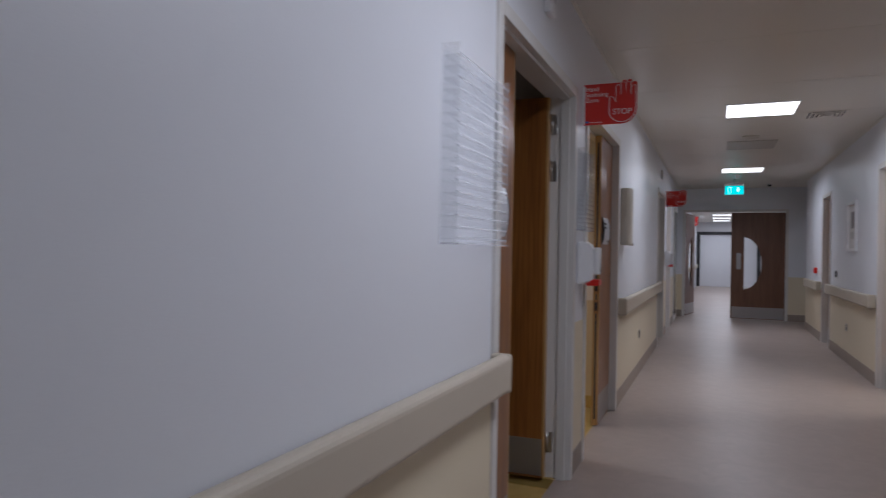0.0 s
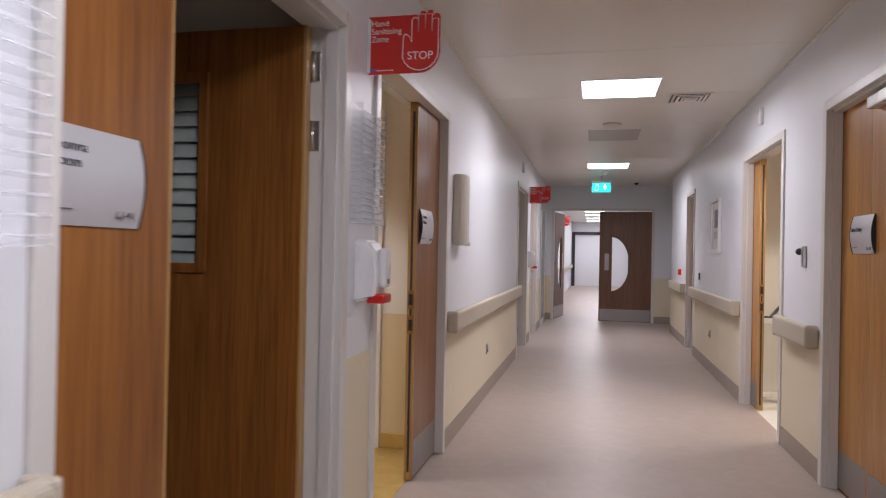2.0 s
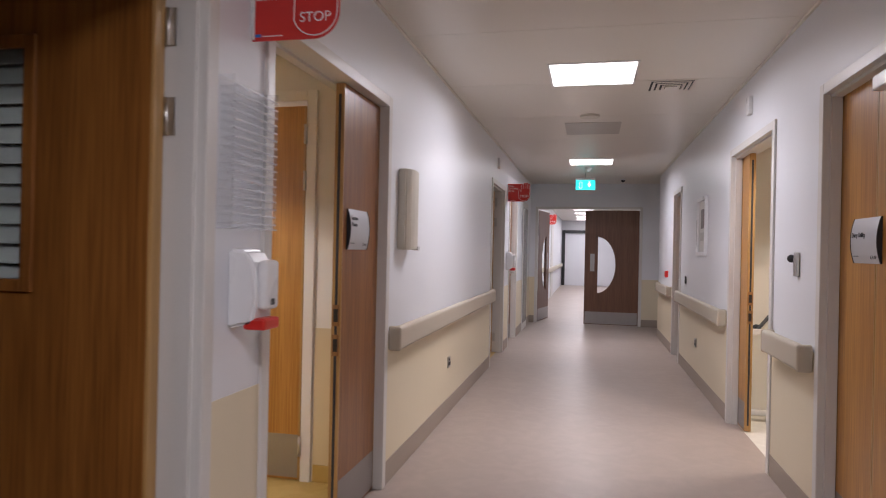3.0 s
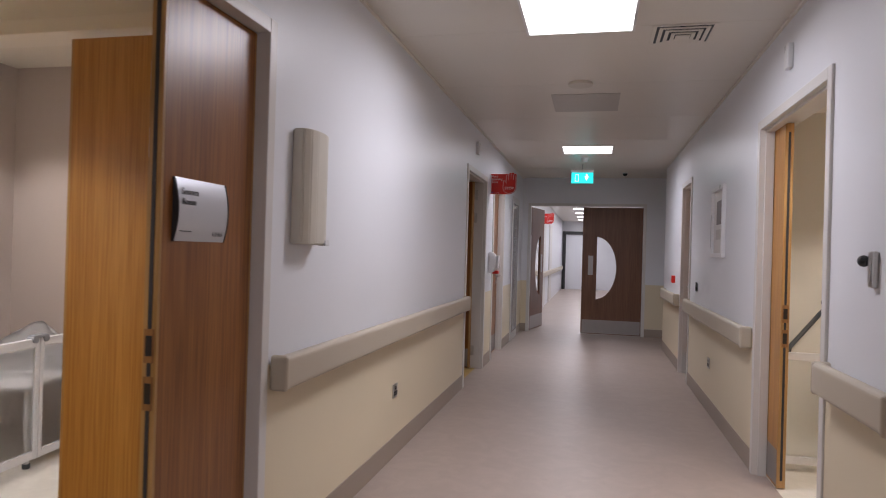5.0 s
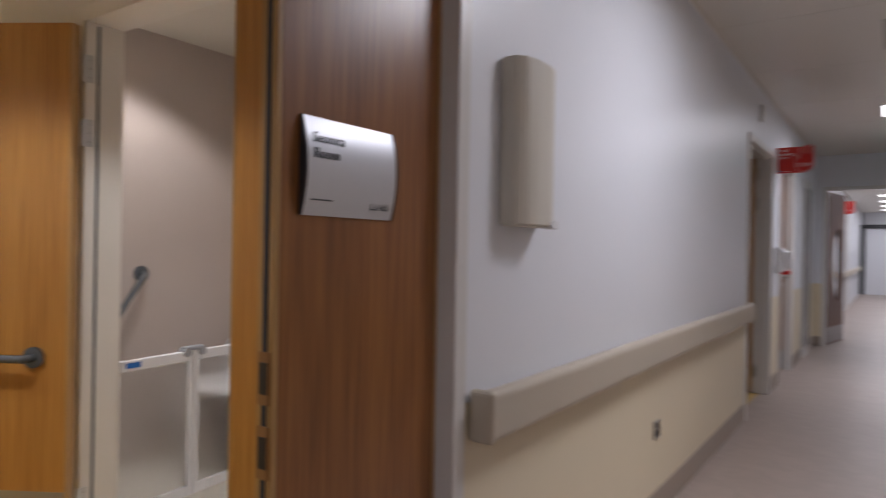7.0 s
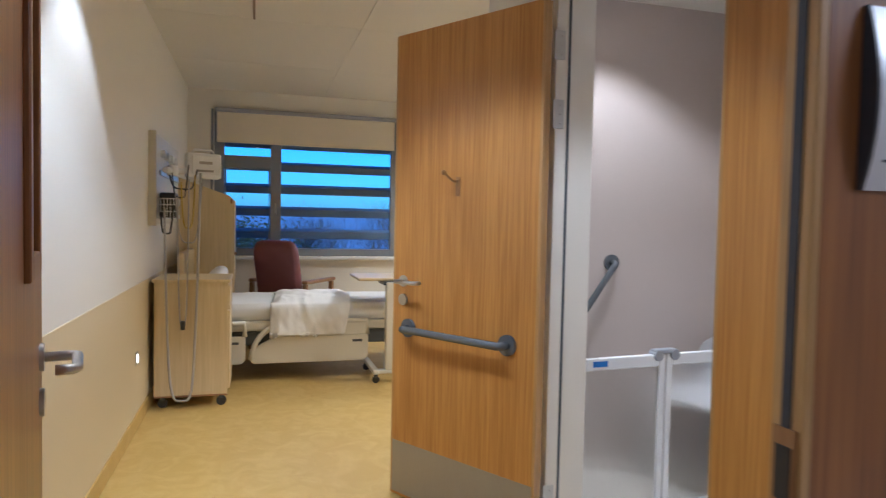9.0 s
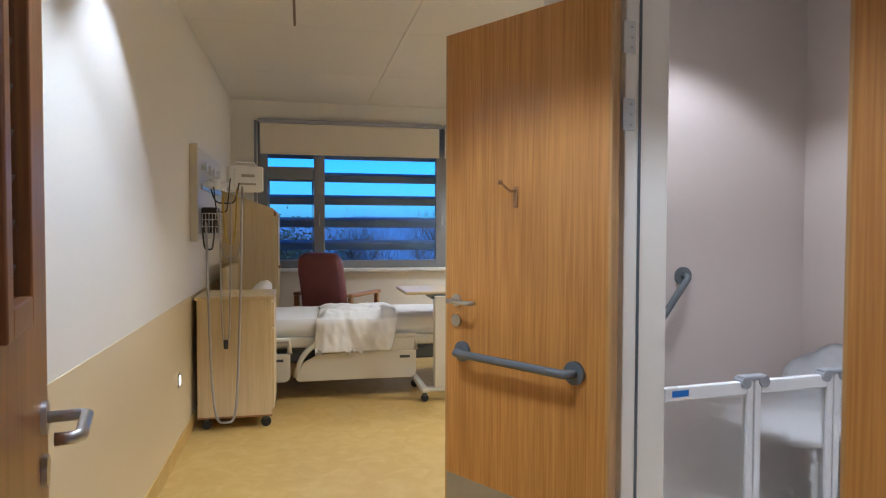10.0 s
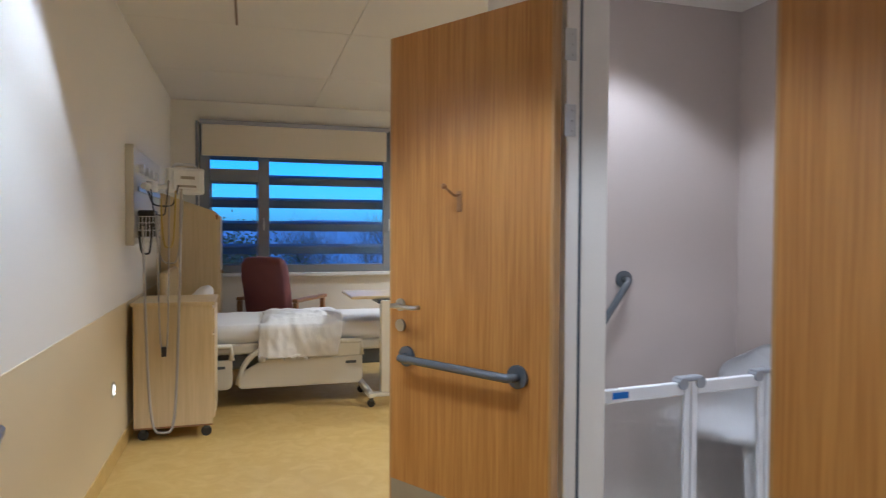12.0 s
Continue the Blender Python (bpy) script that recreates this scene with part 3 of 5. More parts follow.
# east doors
d = door_east("door_5", D0, D1, "closed orange wood veneer leaf-and-a-half door with kick plate")
W = D1 - D0
surround(d, W)
at(d, leaf(d, 0.40, -1, WOODLIGHT, handle=False), pose(0.058, 0.115, 0))
at(d, leaf(d, W - 0.52, 1, WOODLIGHT, handle=False), pose(W - 0.058, 0.115, 0, 0, 0, 180))
name_plate(Matrix.Translation((XR + 0.07, 7.38, 1.395)) @ EAST, [" ", "Dirty Utility"], "L2-39", "curved silver name plate with dark lettering on the door")
cl = thing("door_closer", Matrix.Translation((XR, 7.1, 2.0)), "white overhead door closer above the utility door", "door closer")
part("body", block(0.02, 0.0695, -0.14, 0.14, 0.0, 0.06, bevel=0.006), WPLASTIC, cl)
part("arm", block(0.03, 0.05, -0.3, -0.1401, 0.065, 0.075, bevel=0.002), STEEL, cl)
d = door_east("door_6", C0, C1, "wood veneer leaf-and-a-half door open to a shower room")
W = C1 - C0
surround(d, W)
at(d, leaf(d, 0.23, -1, WOODLIGHT, handle=False, edge_holes=True), pose(0.058, 0.115, 0))
at(d, leaf(d, 0.90, 1, WOODLIGHT), pose(W - 0.058, 0.125, 0, 0, 0, 82))
hinges(d, W - 0.056, 0.118)
d = door_east("door_7", F0, F1, "closed wood veneer door to a side room")
surround(d, F1 - F0)
at(d, leaf(d, F1 - F0 - 0.116, -1), pose(0.058, 0.115, 0))


# double doors across the corridor
def cross_leaf(parent, w, mirror):
    """A dark leaf with a half-moon vision panel whose straight side is near the meeting edge."""
    h, t, x0, zc, R, rx = 2.1, 0.045, w - 0.22, 1.10, 0.52, 0.33
    arc = [(x0 - rx * math.cos(a), zc + R * math.sin(a)) for a in (math.pi * (k / 24 - 0.5) for k in range(25))]
    bm = bmesh.new()
    box(bm, x0, w, 0, t, 0.008, h), box(bm, 0, x0, 0, t, 0.008, zc - R), box(bm, 0, x0, 0, t, zc + R, h)
    for (xa, za), (xb, zb) in zip(arc, arc[1:]):
        vs = [[bm.verts.new((x, y, z)) for x, z in ((0, za), (xa, za), (xb, zb), (0, zb))] for y in (0, t)]
        bm.faces.new(vs[0]), bm.faces.new(vs[1][::-1])
        bm.faces.new((vs[0][1], vs[1][1], vs[1][2], vs[0][2]))
    ob = part("leaf", bm, DARKWOOD, parent)
    pane = part("vision_pane", slab(arc, 0.006, Matrix(((1, 0, 0, 0), (0, 0, 1, t / 2 - 0.003), (0, 1, 0, 0), (0, 0, 0, 1)))), CLEAR, ob, "half-moon clear glass pane")
    pane.visible_shadow = False
    ring = [(x, t / 2, z) for x, z in arc]
    part("vision_bead", tube(ring, 0.008, 6, True), DARKWOOD, ob)
    for y in ((-0.0015, -0.0002), (t + 0.0002, t + 0.0015)):
        part("kick_plate", block(0.01, w - 0.01, y[0], y[1], 0.02, 0.24), KICK, ob, "satin metal kick plate")
        part("push_plate", block(w - 0.17, w - 0.09, y[0], y[1], 0.98, 1.3), KICK, ob, "satin metal push plate")
    part("lipping", block(w, w + 0.008, 0, t, 0.008, h), DARKWOOD, ob)
    return ob


d = thing("double_door", Matrix.Translation((0, END, 0)), "dark wood double door across the corridor, one leaf open", "door", kind="structure")
for u0, u1 in ((EL, EL + 0.05), (ER - 0.05, ER)):
    part("jamb", block(u0, u1, -0.012, TH + 0.012, 0, 2.16, bevel=0.004), FRAME, d)
part("head", block(EL + 0.05, ER - 0.05, -0.0115, TH + 0.0115, 2.115, 2.16, bevel=0.003), FRAME, d)
at(d, cross_leaf(d, 0.95, False), pose(ER - 0.052, 0.075, 0, 0, 0, 180))
at(d, cross_leaf(d, 0.852, True), pose(EL + 0.055, 0.09, 0, 0, 0, 80))


# ---- corridor fittings ----
def hand_rail(x, s, a, b):
    r = thing("hand_rail", Matrix.Translation((x, a, 0)), "beige plastic bumper handrail fixed along the wall", "handrail", "handrails")
    L = b - a
    lo, hi = sorted((s * 0.028, s * 0.078))
    part("rail", block(lo, hi, 0.0, L, 0.75, 0.885, bevel=0.022, seg=4), BEIGE, r)
    lo, hi = sorted((s * 0.0045, s * 0.03))
    part("backing", block(lo, hi, 0.02, L - 0.02, 0.775, 0.868, bevel=0.008), BEIGE, r)
    for e0, e1 in ((-0.001, 0.03), (L - 0.03, L + 0.001)):
        lo, hi = sorted((s * 0.0045, s * 0.0795))
        part("end_cap", block(lo, hi, e0, e1, 0.7485, 0.8865, bevel=0.014, seg=3), BEIGE, r)


for a, b in ((-2.9, 4.58), (7.765, 11.58)):
    hand_rail(XL, 1, a, b)
for a, b in ((3.2, 6.36), (7.80, 8.51), (9.88, 12.62), (13.46, 14.95)):
    hand_rail(XR, -1, a, b)


def ceiling_panel(x, y, watts, w=0.58, group="corridor ceiling lights"):
    c = thing("ceiling_light", Matrix.Translation((x, y, CEIL)), "square recessed ceiling light with a lit white diffuser", "ceiling light", group)
    bm = bmesh.new()
    h = w / 2 + 0.012
    for q in ((-h, h, -h, -h + 0.014), (-h, h, h - 0.014, h), (-h, -h + 0.014, -h + 0.014, h - 0.014), (h - 0.014, h, -h + 0.014, h - 0.014)):
        box(bm, *q, -0.006, 0.0)
    part("frame", bm, WPLASTIC, c)
    part("diffuser", block(-w / 2, w / 2, -w / 2, w / 2, -0.004, -0.001), PANEL_GLOW, c, "glowing opal diffuser")
    lamp = new("panel_lamp", bpy.data.lights.new("panel_lamp", "AREA"))
    lamp.data.shape, lamp.data.size, lamp.data.energy, lamp.data.color = "SQUARE", w, watts, CORRIDOR_COLOR
    lamp.data.spread = radians(170)
    lamp.location = (x, y, CEIL - 0.008)


for y in (4.15, 9.02, 13.62):
    ceiling_panel(0.61, y, CORRIDOR_WATTS)
for k in range(7):
    ceiling_panel(0.42, 18.3 + 1.9 * k, CORRIDOR_WATTS * 0.6)

v = thing("ceiling_vent", Matrix.Translation((1.18, 9.42, CEIL)), "square slatted metal air vent in the ceiling", "air vent", "ceiling vents")
part("backing", block(-0.16, 0.16, -0.16, 0.16, -0.002, -0.0005), GREY, v)
for k, h in enumerate((0.17, 0.135, 0.10, 0.065)):
    bm = bmesh.new()
    t, z = 0.02, -0.006 - 0.004 * k
    for q in ((-h, h, -h, -h + t), (-h, h, h - t, h), (-h, -h + t, -h + t, h - t), (h - t, h, -h + t, h - t)):
        box(bm, *q, z, z + 0.004)
    part("slat", bm, CEILING, v)
part("core", block(-0.04, 0.04, -0.04, 0.04, -0.024, -0.02), CEILING, v)
copy_thing(v, Matrix.Translation((0.85, 4.95, CEIL)) @ Matrix.Rotation(math.pi / 2, 4, "Z"))
single("access_hatch", block(-0.27, 0.27, -0.32, 0.32, -0.006, -0.0005, bevel=0.002), plain("hatch_paint", (0.47, 0.44, 0.40), 0.4), "square metal access hatch in the ceiling", "access hatch", m=Matrix.Translation((0.62, 11.1, CEIL)))
single("smoke_detector", disc(0.09, 0.02, Matrix.Translation((0, 0, -0.02))), IVORY, "round flat detector on the ceiling", "smoke detector", m=Matrix.Translation((0.59, 10.45, CEIL)))
s = thing("smoke_detector", Matrix.Translation((0.57, 14.3, CEIL)), "round white smoke detector hanging from the ceiling", "smoke detector")
part("base", disc(0.055, 0.02, Matrix.Translation((0, 0, -0.02))), WPLASTIC, s)
part("sensor_head", disc(0.035, 0.035, Matrix.Translation((0, 0, -0.055))), WPLASTIC, s)
c = thing("security_camera", Matrix.Translation((1.15, 15.9, CEIL)), "small black dome camera on the ceiling", "camera dome")
part("base", disc(0.045, 0.012, Matrix.Translation((0, 0, -0.012))), WPLASTIC, c)
bm = bmesh.new()
bmesh.ops.create_icosphere(bm, subdivisions=3, radius=0.036, matrix=Matrix.Translation((0, 0, -0.014)))
part("dome", bm, BLACK, c)

e = thing("exit_sign", Matrix.Translation((0.53, 14.9, 2.39)), "lit green exit sign hanging from the ceiling", "exit sign")
part("housing", block(-0.16, 0.16, -0.02, 0.02, 0.075, 0.115, bevel=0.006), WPLASTIC, e)
part("rod", tube([(0, 0, 0.115), (0, 0, CEIL - 2.39)], 0.008), STEEL, e)
part("face", block(-0.15, 0.15, -0.006, 0.006, -0.075, 0.075), GREEN_GLOW, e, "glowing green panel")
W_GLOW = glow("exit_symbol", (0.75, 1.0, 0.95), 1.6)
part("arrow", slab([(-0.03, 0.02), (-0.01, 0.02), (-0.01, 0.055), (0.01, 0.055), (0.01, 0.02), (0.03, 0.02), (0, -0.04)], 0.002, Matrix.Translation((0.06, -0.007, 0)) @ Matrix.Rotation(math.pi / 2, 4, "X")), W_GLOW, e, "white arrow")
bm = bmesh.new()
for q in ((-0.1, -0.05, -0.05, -0.045), (-0.1, -0.095, -0.05, 0.05), (-0.055, -0.05, -0.05, 0.05), (-0.1, -0.05, 0.045, 0.05)):
    box(bm, q[0], q[1], -0.009, -0.0065, q[2], q[3])
part("doorway_symbol", bm, W_GLOW, e, "white doorway outline")


def stop_sign(y, s=1.0):
    """A red flag sign standing out from the west wall, facing both ways along the corridor."""
    w, h = 0.30, 0.235
    g = thing("flag_sign", Matrix.Translation((XL, y, 1.985)), "red projecting sign with a white hand outline and lettering", "sign", "red flag signs")
    pts = [(0.0, 0.0), (0.2, 0.0)] + [(0.215 + 0.085 * math.sin(a), 0.085 - 0.085 * math.cos(a)) for a in (math.pi / 2 * k / 8 for k in range(9))]
    pts += [(0.30, 0.225), (0.292, 0.236), (0.278, 0.236), (0.272, 0.228), (0.268, 0.25), (0.25, 0.25), (0.243, 0.238), (0.235, 0.248), (0.22, 0.248), (0.214, 0.235), (0.0, h)]
    up = Matrix.Rotation(math.pi / 2, 4, "X")
    part("panel", slab(pts, 0.005, Matrix.Translation((0.004, 0.0025, 0)) @ up), RED, g, "glossy red panel")
    part("bracket", block(0.0005, 0.012, -0.012, 0.012, 0.005, h - 0.01, bevel=0.002), WPLASTIC, g)
    for k, t in enumerate(("Hand", "Sanitising", "Zone")):
        letters("lettering", t, 0.035, WPRINT, g, Matrix.Translation((0.014, -0.0035, 0.195 - 0.032 * k)) @ up)
    letters("lettering", "STOP", 0.045, WPRINT, g, Matrix.Translation((0.168, -0.0035, 0.055)) @ up)
    hand = [(0.170, 0.150), (0.182, 0.125), (0.182, 0.212), (0.188, 0.222), (0.203, 0.222), (0.209, 0.212), (0.209, 0.165), (0.209, 0.235), (0.238, 0.235), (0.238, 0.165), (0.238, 0.235), (0.266, 0.235), (0.266, 0.165), (0.268, 0.215), (0.292, 0.215), (0.293, 0.09)]
    hand += [(0.217 + 0.076 * math.cos(a), 0.085 - 0.075 * math.sin(a)) for a in (math.pi * k / 10 for k in range(1, 10))]
    hand += [(0.145, 0.10), (0.148, 0.15), (0.156, 0.158)]
    part("hand_outline", tube([(x + 0.004, -0.003, z) for x, z in hand], 0.0022, 5, True), WPRINT, g, "white outline of a hand")
    part("logo_bar", block(0.014, 0.034, -0.0036, -0.0026, 0.012, 0.022), BLUE, g, "small blue badge")
    part("small_print", block(0.04, 0.11, -0.0036, -0.0026, 0.013, 0.016), WPRINT, g)


stop_sign(6.21)
stop_sign(13.05)


def soap_dispenser(y):
    """White wall dispenser with a red tray, on the west wall."""
    p = thing("sanitiser_dispenser", Matrix.Translation((XL, y, 1.06)), "white wall sanitiser dispenser with a red drip tray", "dispenser", "sanitiser dispensers")
    prof = [(0.0005, 0.0), (0.085, 0.02), (0.10, 0.10), (0.09, 0.20), (0.06, 0.245), (0.0005, 0.25)]
    bm = slab(prof, 0.12, Matrix(((1, 0, 0, 0), (0, 0, 1, -0.06), (0, 1, 0, 0), (0, 0, 0, 1))))
    bmesh.ops.bevel(bm, geom=bm.edges[:], offset=0.01, segments=3, affect="EDGES")
    part("body", bm, WPLASTIC, p, "rounded white plastic body")
    part("push_cover", block(0.092, 0.125, -0.045, 0.045, 0.06, 0.215, bevel=0.014, seg=3), WPLASTIC, p, "raised white push cover")
    part("lens", block(0.122, 0.127, -0.012, 0.012, 0.075, 0.095, bevel=0.002), BLACK, p)
    part("tray", block(0.05, 0.125, -0.05, 0.05, -0.002, 0.035, bevel=0.008), RED, p, "red drip tray")


soap_dispenser(6.15)
soap_dispenser(13.08)


def leaflet_rack(x, y0, y1, z0, z1, s=1):
    """Clear acrylic pocket rack with many thin rims."""
    r = thing("leaflet_rack", Matrix.Translation((x, y0, z0)), "clear acrylic leaflet rack fixed to the wall", "leaflet rack", "leaflet racks")
    w, h = y1 - y0, z1 - z0
    part("back_sheet", block(0.001, 0.005, 0, w, 0, h), ACRYL, r)
    n = 17
    for k in range(n):
        z = 0.015 + k * (h - 0.05) / (n - 1)
        part("pocket", block(0.006, 0.055, 0.0, w, z, z + 0.002), ACRYL, r)
        part("pocket_rim", block(0.053, 0.056, 0.0, w, z + 0.002, z + 0.006), RIMS, r, "pale polished rim")
    part("lower_lip", block(0.005, 0.06, 0.0, w, 0.0, 0.004), RIMS, r)
    for o in r.children:
        o.visible_shadow = False
    for y in (0.0, w):
        part("side", block(0.006, 0.055, y - 0.001, y + 0.001, 0, h), ACRYL, r)


leaflet_rack(XL, 4.08, 4.56, 1.26, 1.83)
leaflet_rack(XL, 6.02, 6.295, 1.37, 1.83)

b = thing("wall_dispenser", Matrix.Translation((XL, 8.03, 1.315)), "tall ivory plastic glove dispenser on the wall", "dispenser")
prof = [(0.0005, -0.115), (0.05, -0.115), (0.072, -0.085), (0.082, -0.04), (0.082, 0.04), (0.072, 0.085), (0.05, 0.115), (0.0005, 0.115)]
bm = slab(prof, 0.47)
bmesh.ops.bevel(bm, geom=bm.edges[:], offset=0.006, segments=2, affect="EDGES")
part("body", bm, IVORY, b)
part("corner_trim", block(0.05, 0.086, 0.05, 0.09, -0.004, 0.02, bevel=0.003), WPLASTIC, b)


def socket(x, s, y, z, mat=STEEL, name="power_socket", w=0.085):
    p = thing(name, Matrix.Translation((x, y, z)), "brushed steel power socket with dark inserts on the wall", "socket", "wall sockets")
    a = s * 0.0045
    lo, hi = sorted((a, a + s * 0.008))
    part("plate", block(lo, hi, -w / 2, w / 2, -0.043, 0.043, bevel=0.002), mat, p)
    lo, hi = sorted((a + s * 0.008, a + s * 0.011))
    part("insert", block(lo, hi, -w / 2 + 0.012, w / 2 - 0.012, -0.028, 0.0, bevel=0.001), BLACK, p)
    part("rocker", block(lo, hi, -0.012, 0.012, 0.008, 0.03, bevel=0.001), BLACK, p)


socket(XL, 1, 9.42, 0.42)
socket(XR, -1, 11.40, 0.42)
socket(XR, -1, 12.20, 1.03, BLACK)


def wall_box(name, x, s, y, z, w, h, d, mat, label, category):
    p = thing(name, Matrix.Translation((x, y, z)), label, category)
    lo, hi = sorted((s * 0.0005, s * d))
    part("case", block(lo, hi, -w / 2, w / 2, -h / 2, h / 2, bevel=0.006), mat, p)
    lo, hi = sorted((s * d, s * (d + 0.004)))
    part("cover", block(lo, hi, -w / 4, w / 4, -h / 3, h / 4, bevel=0.001), mat, p)
    return p


wall_box("wall_indicator", XR, -1, 9.2, 2.37, 0.07, 0.13, 0.03, WPLASTIC, "small white indicator lamp above the door", "indicator")
wall_box("wall_indicator", XL, 1, 12.1, 2.37, 0.07, 0.13, 0.03, WPLASTIC, "small white indicator lamp above the door", "indicator")
wall_box("wall_indicator", XL, 1, 5.3, 2.37, 0.1, 0.1, 0.03, WPLASTIC, "small white indicator lamp above the door", "indicator")
wall_box("call_point", XR, -1, 14.0, 1.04, 0.09, 0.09, 0.04, RED, "small red fire alarm call point on the wall", "call point")
k = wall_box("key_reader", XR, -1, 8.08, 1.28, 0.05, 0.13, 0.02, STEEL, "slim steel key reader beside the door", "card reader")
bm = bmesh.new()
bmesh.ops.create_icosphere(bm, subdivisions=2, radius=0.022, matrix=Matrix.Translation((-0.02, 0.06, 0.03)))
part("button", bm, BLACK, k, "black dome button")

p = thing("framed_notice", Matrix.Translation((XR, 11.1, 1.60)), "white framed notice with a dark picture on the wall", "picture")
bm = bmesh.new()
for q in ((-0.25, 0.25, -0.285, -0.25), (-0.25, 0.25, 0.25, 0.285), (-0.25, -0.215, -0.25, 0.25), (0.215, 0.25, -0.25, 0.25)):
    box(bm, -0.03, -0.001, q[0], q[1], q[2], q[3], bevel=0.003)
part("frame", bm, WPLASTIC, p)
part("mount", block(-0.008, -0.001, -0.215, 0.215, -0.25, 0.25), plain("mount_card", (0.62, 0.60, 0.58), 0.6), p)
part("print", block(-0.010, -0.008, -0.1, 0.1, -0.02, 0.17), plain("print_grey", (0.16, 0.13, 0.13), 0.5), p, "small dark print")
part("caption_bars", block(-0.010, -0.008, -0.12, 0.12, -0.14, -0.06), plain("print_pale", (0.45, 0.42, 0.40), 0.5), p)

# far end of the corridor beyond the doors
g = thing("glazed_screen", Matrix.Translation((0, FAR, 0)), "dark framed pale screen closing the far corridor", "screen", kind="structure")
for q in ((-0.46, -0.34, 0.0, 2.2), (1.75, 1.87, 0, 2.2)):
    part("post", block(q[0], q[1], -0.08, -0.001, q[2], q[3]), BLACK, g)
part("top_rail", block(-0.34, 1.75, -0.08, -0.001, 2.08, 2.2), BLACK, g)
hand_rail(XL, 1, 17.8, 30.4)
hand_rail(XR + 0.25, -1, 17.8, 30.4)
stop_sign(20.4)
for y in (18.9, 21.0, 23.4):
    p = door_west("door_beyond", y, y + 1.0, "pale framed door in the corridor beyond")
    part("frame", block(0, 1.0, -0.02, -0.001, 0, 2.15, bevel=0.004), FRAME, p)
    part("leaf", block(0.07, 0.93, -0.03, -0.021, 0.01, 2.08), FRAME, p)
p = thing("glazed_side_panel", Matrix.Translation((XL, 15.55, 0)), "grey framed narrow glazed panel beside the double door", "glazed panel", kind="structure")
part("frame", block(0.0085, 0.02, -0.4, 0.4, 0.0, 2.15, bevel=0.003), FRAME, p)
part("pane", block(0.0205, 0.024, -0.32, 0.32, 0.12, 2.05), plain("dim_pane", (0.16, 0.17, 0.18), 0.12), p)


# ---- bathroom ----
d = thing("bathroom_door", Matrix.Translation((BX0, YB, 0)), "wide oak veneer bathroom door standing open, with a grey pull rail", "door", kind="structure")
for u0, u1 in ((-0.06, 0.0), (BX1 - BX0, BX1 - BX0 + 0.06)):
    part("jamb", block(u0, u1, -0.02, 0.145, 0, 2.2, bevel=0.004), BATHFRAME, d)
part("head", block(-0.0, BX1 - BX0, -0.0195, 0.1445, 2.14, 2.2, bevel=0.003), BATHFRAME, d)
lf = at(d, leaf(d, 0.81, 1, WOODLIGHT, h=2.11, handle=True, kick=0.24), Matrix.Translation((0.005, -0.04, 0)) @ Matrix.Rotation(radians(BATH_TURN), 4, "Z"))
for z in (0.2, 1.69, 1.95):
    bm = block(0.0005, 0.005, -0.03, 0.016, z - 0.055, z + 0.055, bevel=0.0015)
    for q in (-0.035, 0.0, 0.035):
        bmesh.ops.create_uvsphere(bm, u_segments=8, v_segments=5, radius=0.004, matrix=Matrix.Translation((0.005, 0.002, z + q)))
    part("hinge", bm, STEEL, d, "steel butt hinge with screws")
part("seal", block(0.0005, 0.003, 0.03, 0.04, 0.01, 2.13), GREY, d, "grey rubber seal in the frame rebate")
at(d, leaf(d, 0.385, -1, WOODLIGHT, h=2.11, handle=False, kick=0.24, edge_holes=True), pose(BX1 - BX0 - 0.006, -0.012, 0, 0, 0, 180))
for z in (0.2, 1.69, 1.95):
    part("hinge", tube([(BX1 - BX0 - 0.003, -0.024, z - 0.055), (BX1 - BX0 - 0.003, -0.024, z + 0.055)], 0.0095), STEEL, d, "steel butt hinge")


def grab_bar(parent_or_m, a, b, out, label, parent=None):
    """A grey bar with round ends standing off a face; a and b on the face, out its direction."""
    a, b, out = Vector(a), Vector(b), Vector(out)
    p1, p2 = a + out * 0.055, b + out * 0.055
    dr = (p2 - p1).normalized()
    bm = tube([a, a + out * 0.035, p1 + dr * 0.012, p1 + dr * 0.035, p2 - dr * 0.035, p2 - dr * 0.012, b + out * 0.035, b], 0.0165, 12)
    q = out.to_track_quat("Z", "Y").to_matrix().to_4x4()
    if parent is None:
        parent = thing("grab_bar", Matrix(), label, "grab bar")
    g = part("bar", bm, GREY, parent, "round grey nylon bar")
    for e in (a, b):
        part("flange", disc(0.042, 0.012, Matrix.Translation(e) @ q), GREY, parent if parent.type == "EMPTY" else g)
    return g


gb = grab_bar(None, (0.14, 0.0455, 0.79), (0.70, 0.0455, 0.79), (0, 1, 0), "", lf)
hk = tube([(0.42, 0.048, 1.445), (0.42, 0.075, 1.44), (0.425, 0.10, 1.455), (0.44, 0.115, 1.475)], 0.005)
bmesh.ops.create_uvsphere(hk, u_segments=10, v_segments=6, radius=0.011, matrix=Matrix.Translation((0.44, 0.115, 1.475)))
box(hk, 0.408, 0.432, 0.0455, 0.05, 1.38, 1.46, bevel=0.002)
part("coat_hook", hk, OAK, lf, "small metal coat hook")
bar = thing("grab_bar", Matrix(), "grey angled grab bar on the shower wall", "grab bar")
grab_bar(None, (BACK + 0.011, 8.36, 1.08), (BACK + 0.011, 7.98, 0.54), (1, 0, 0), "", bar)


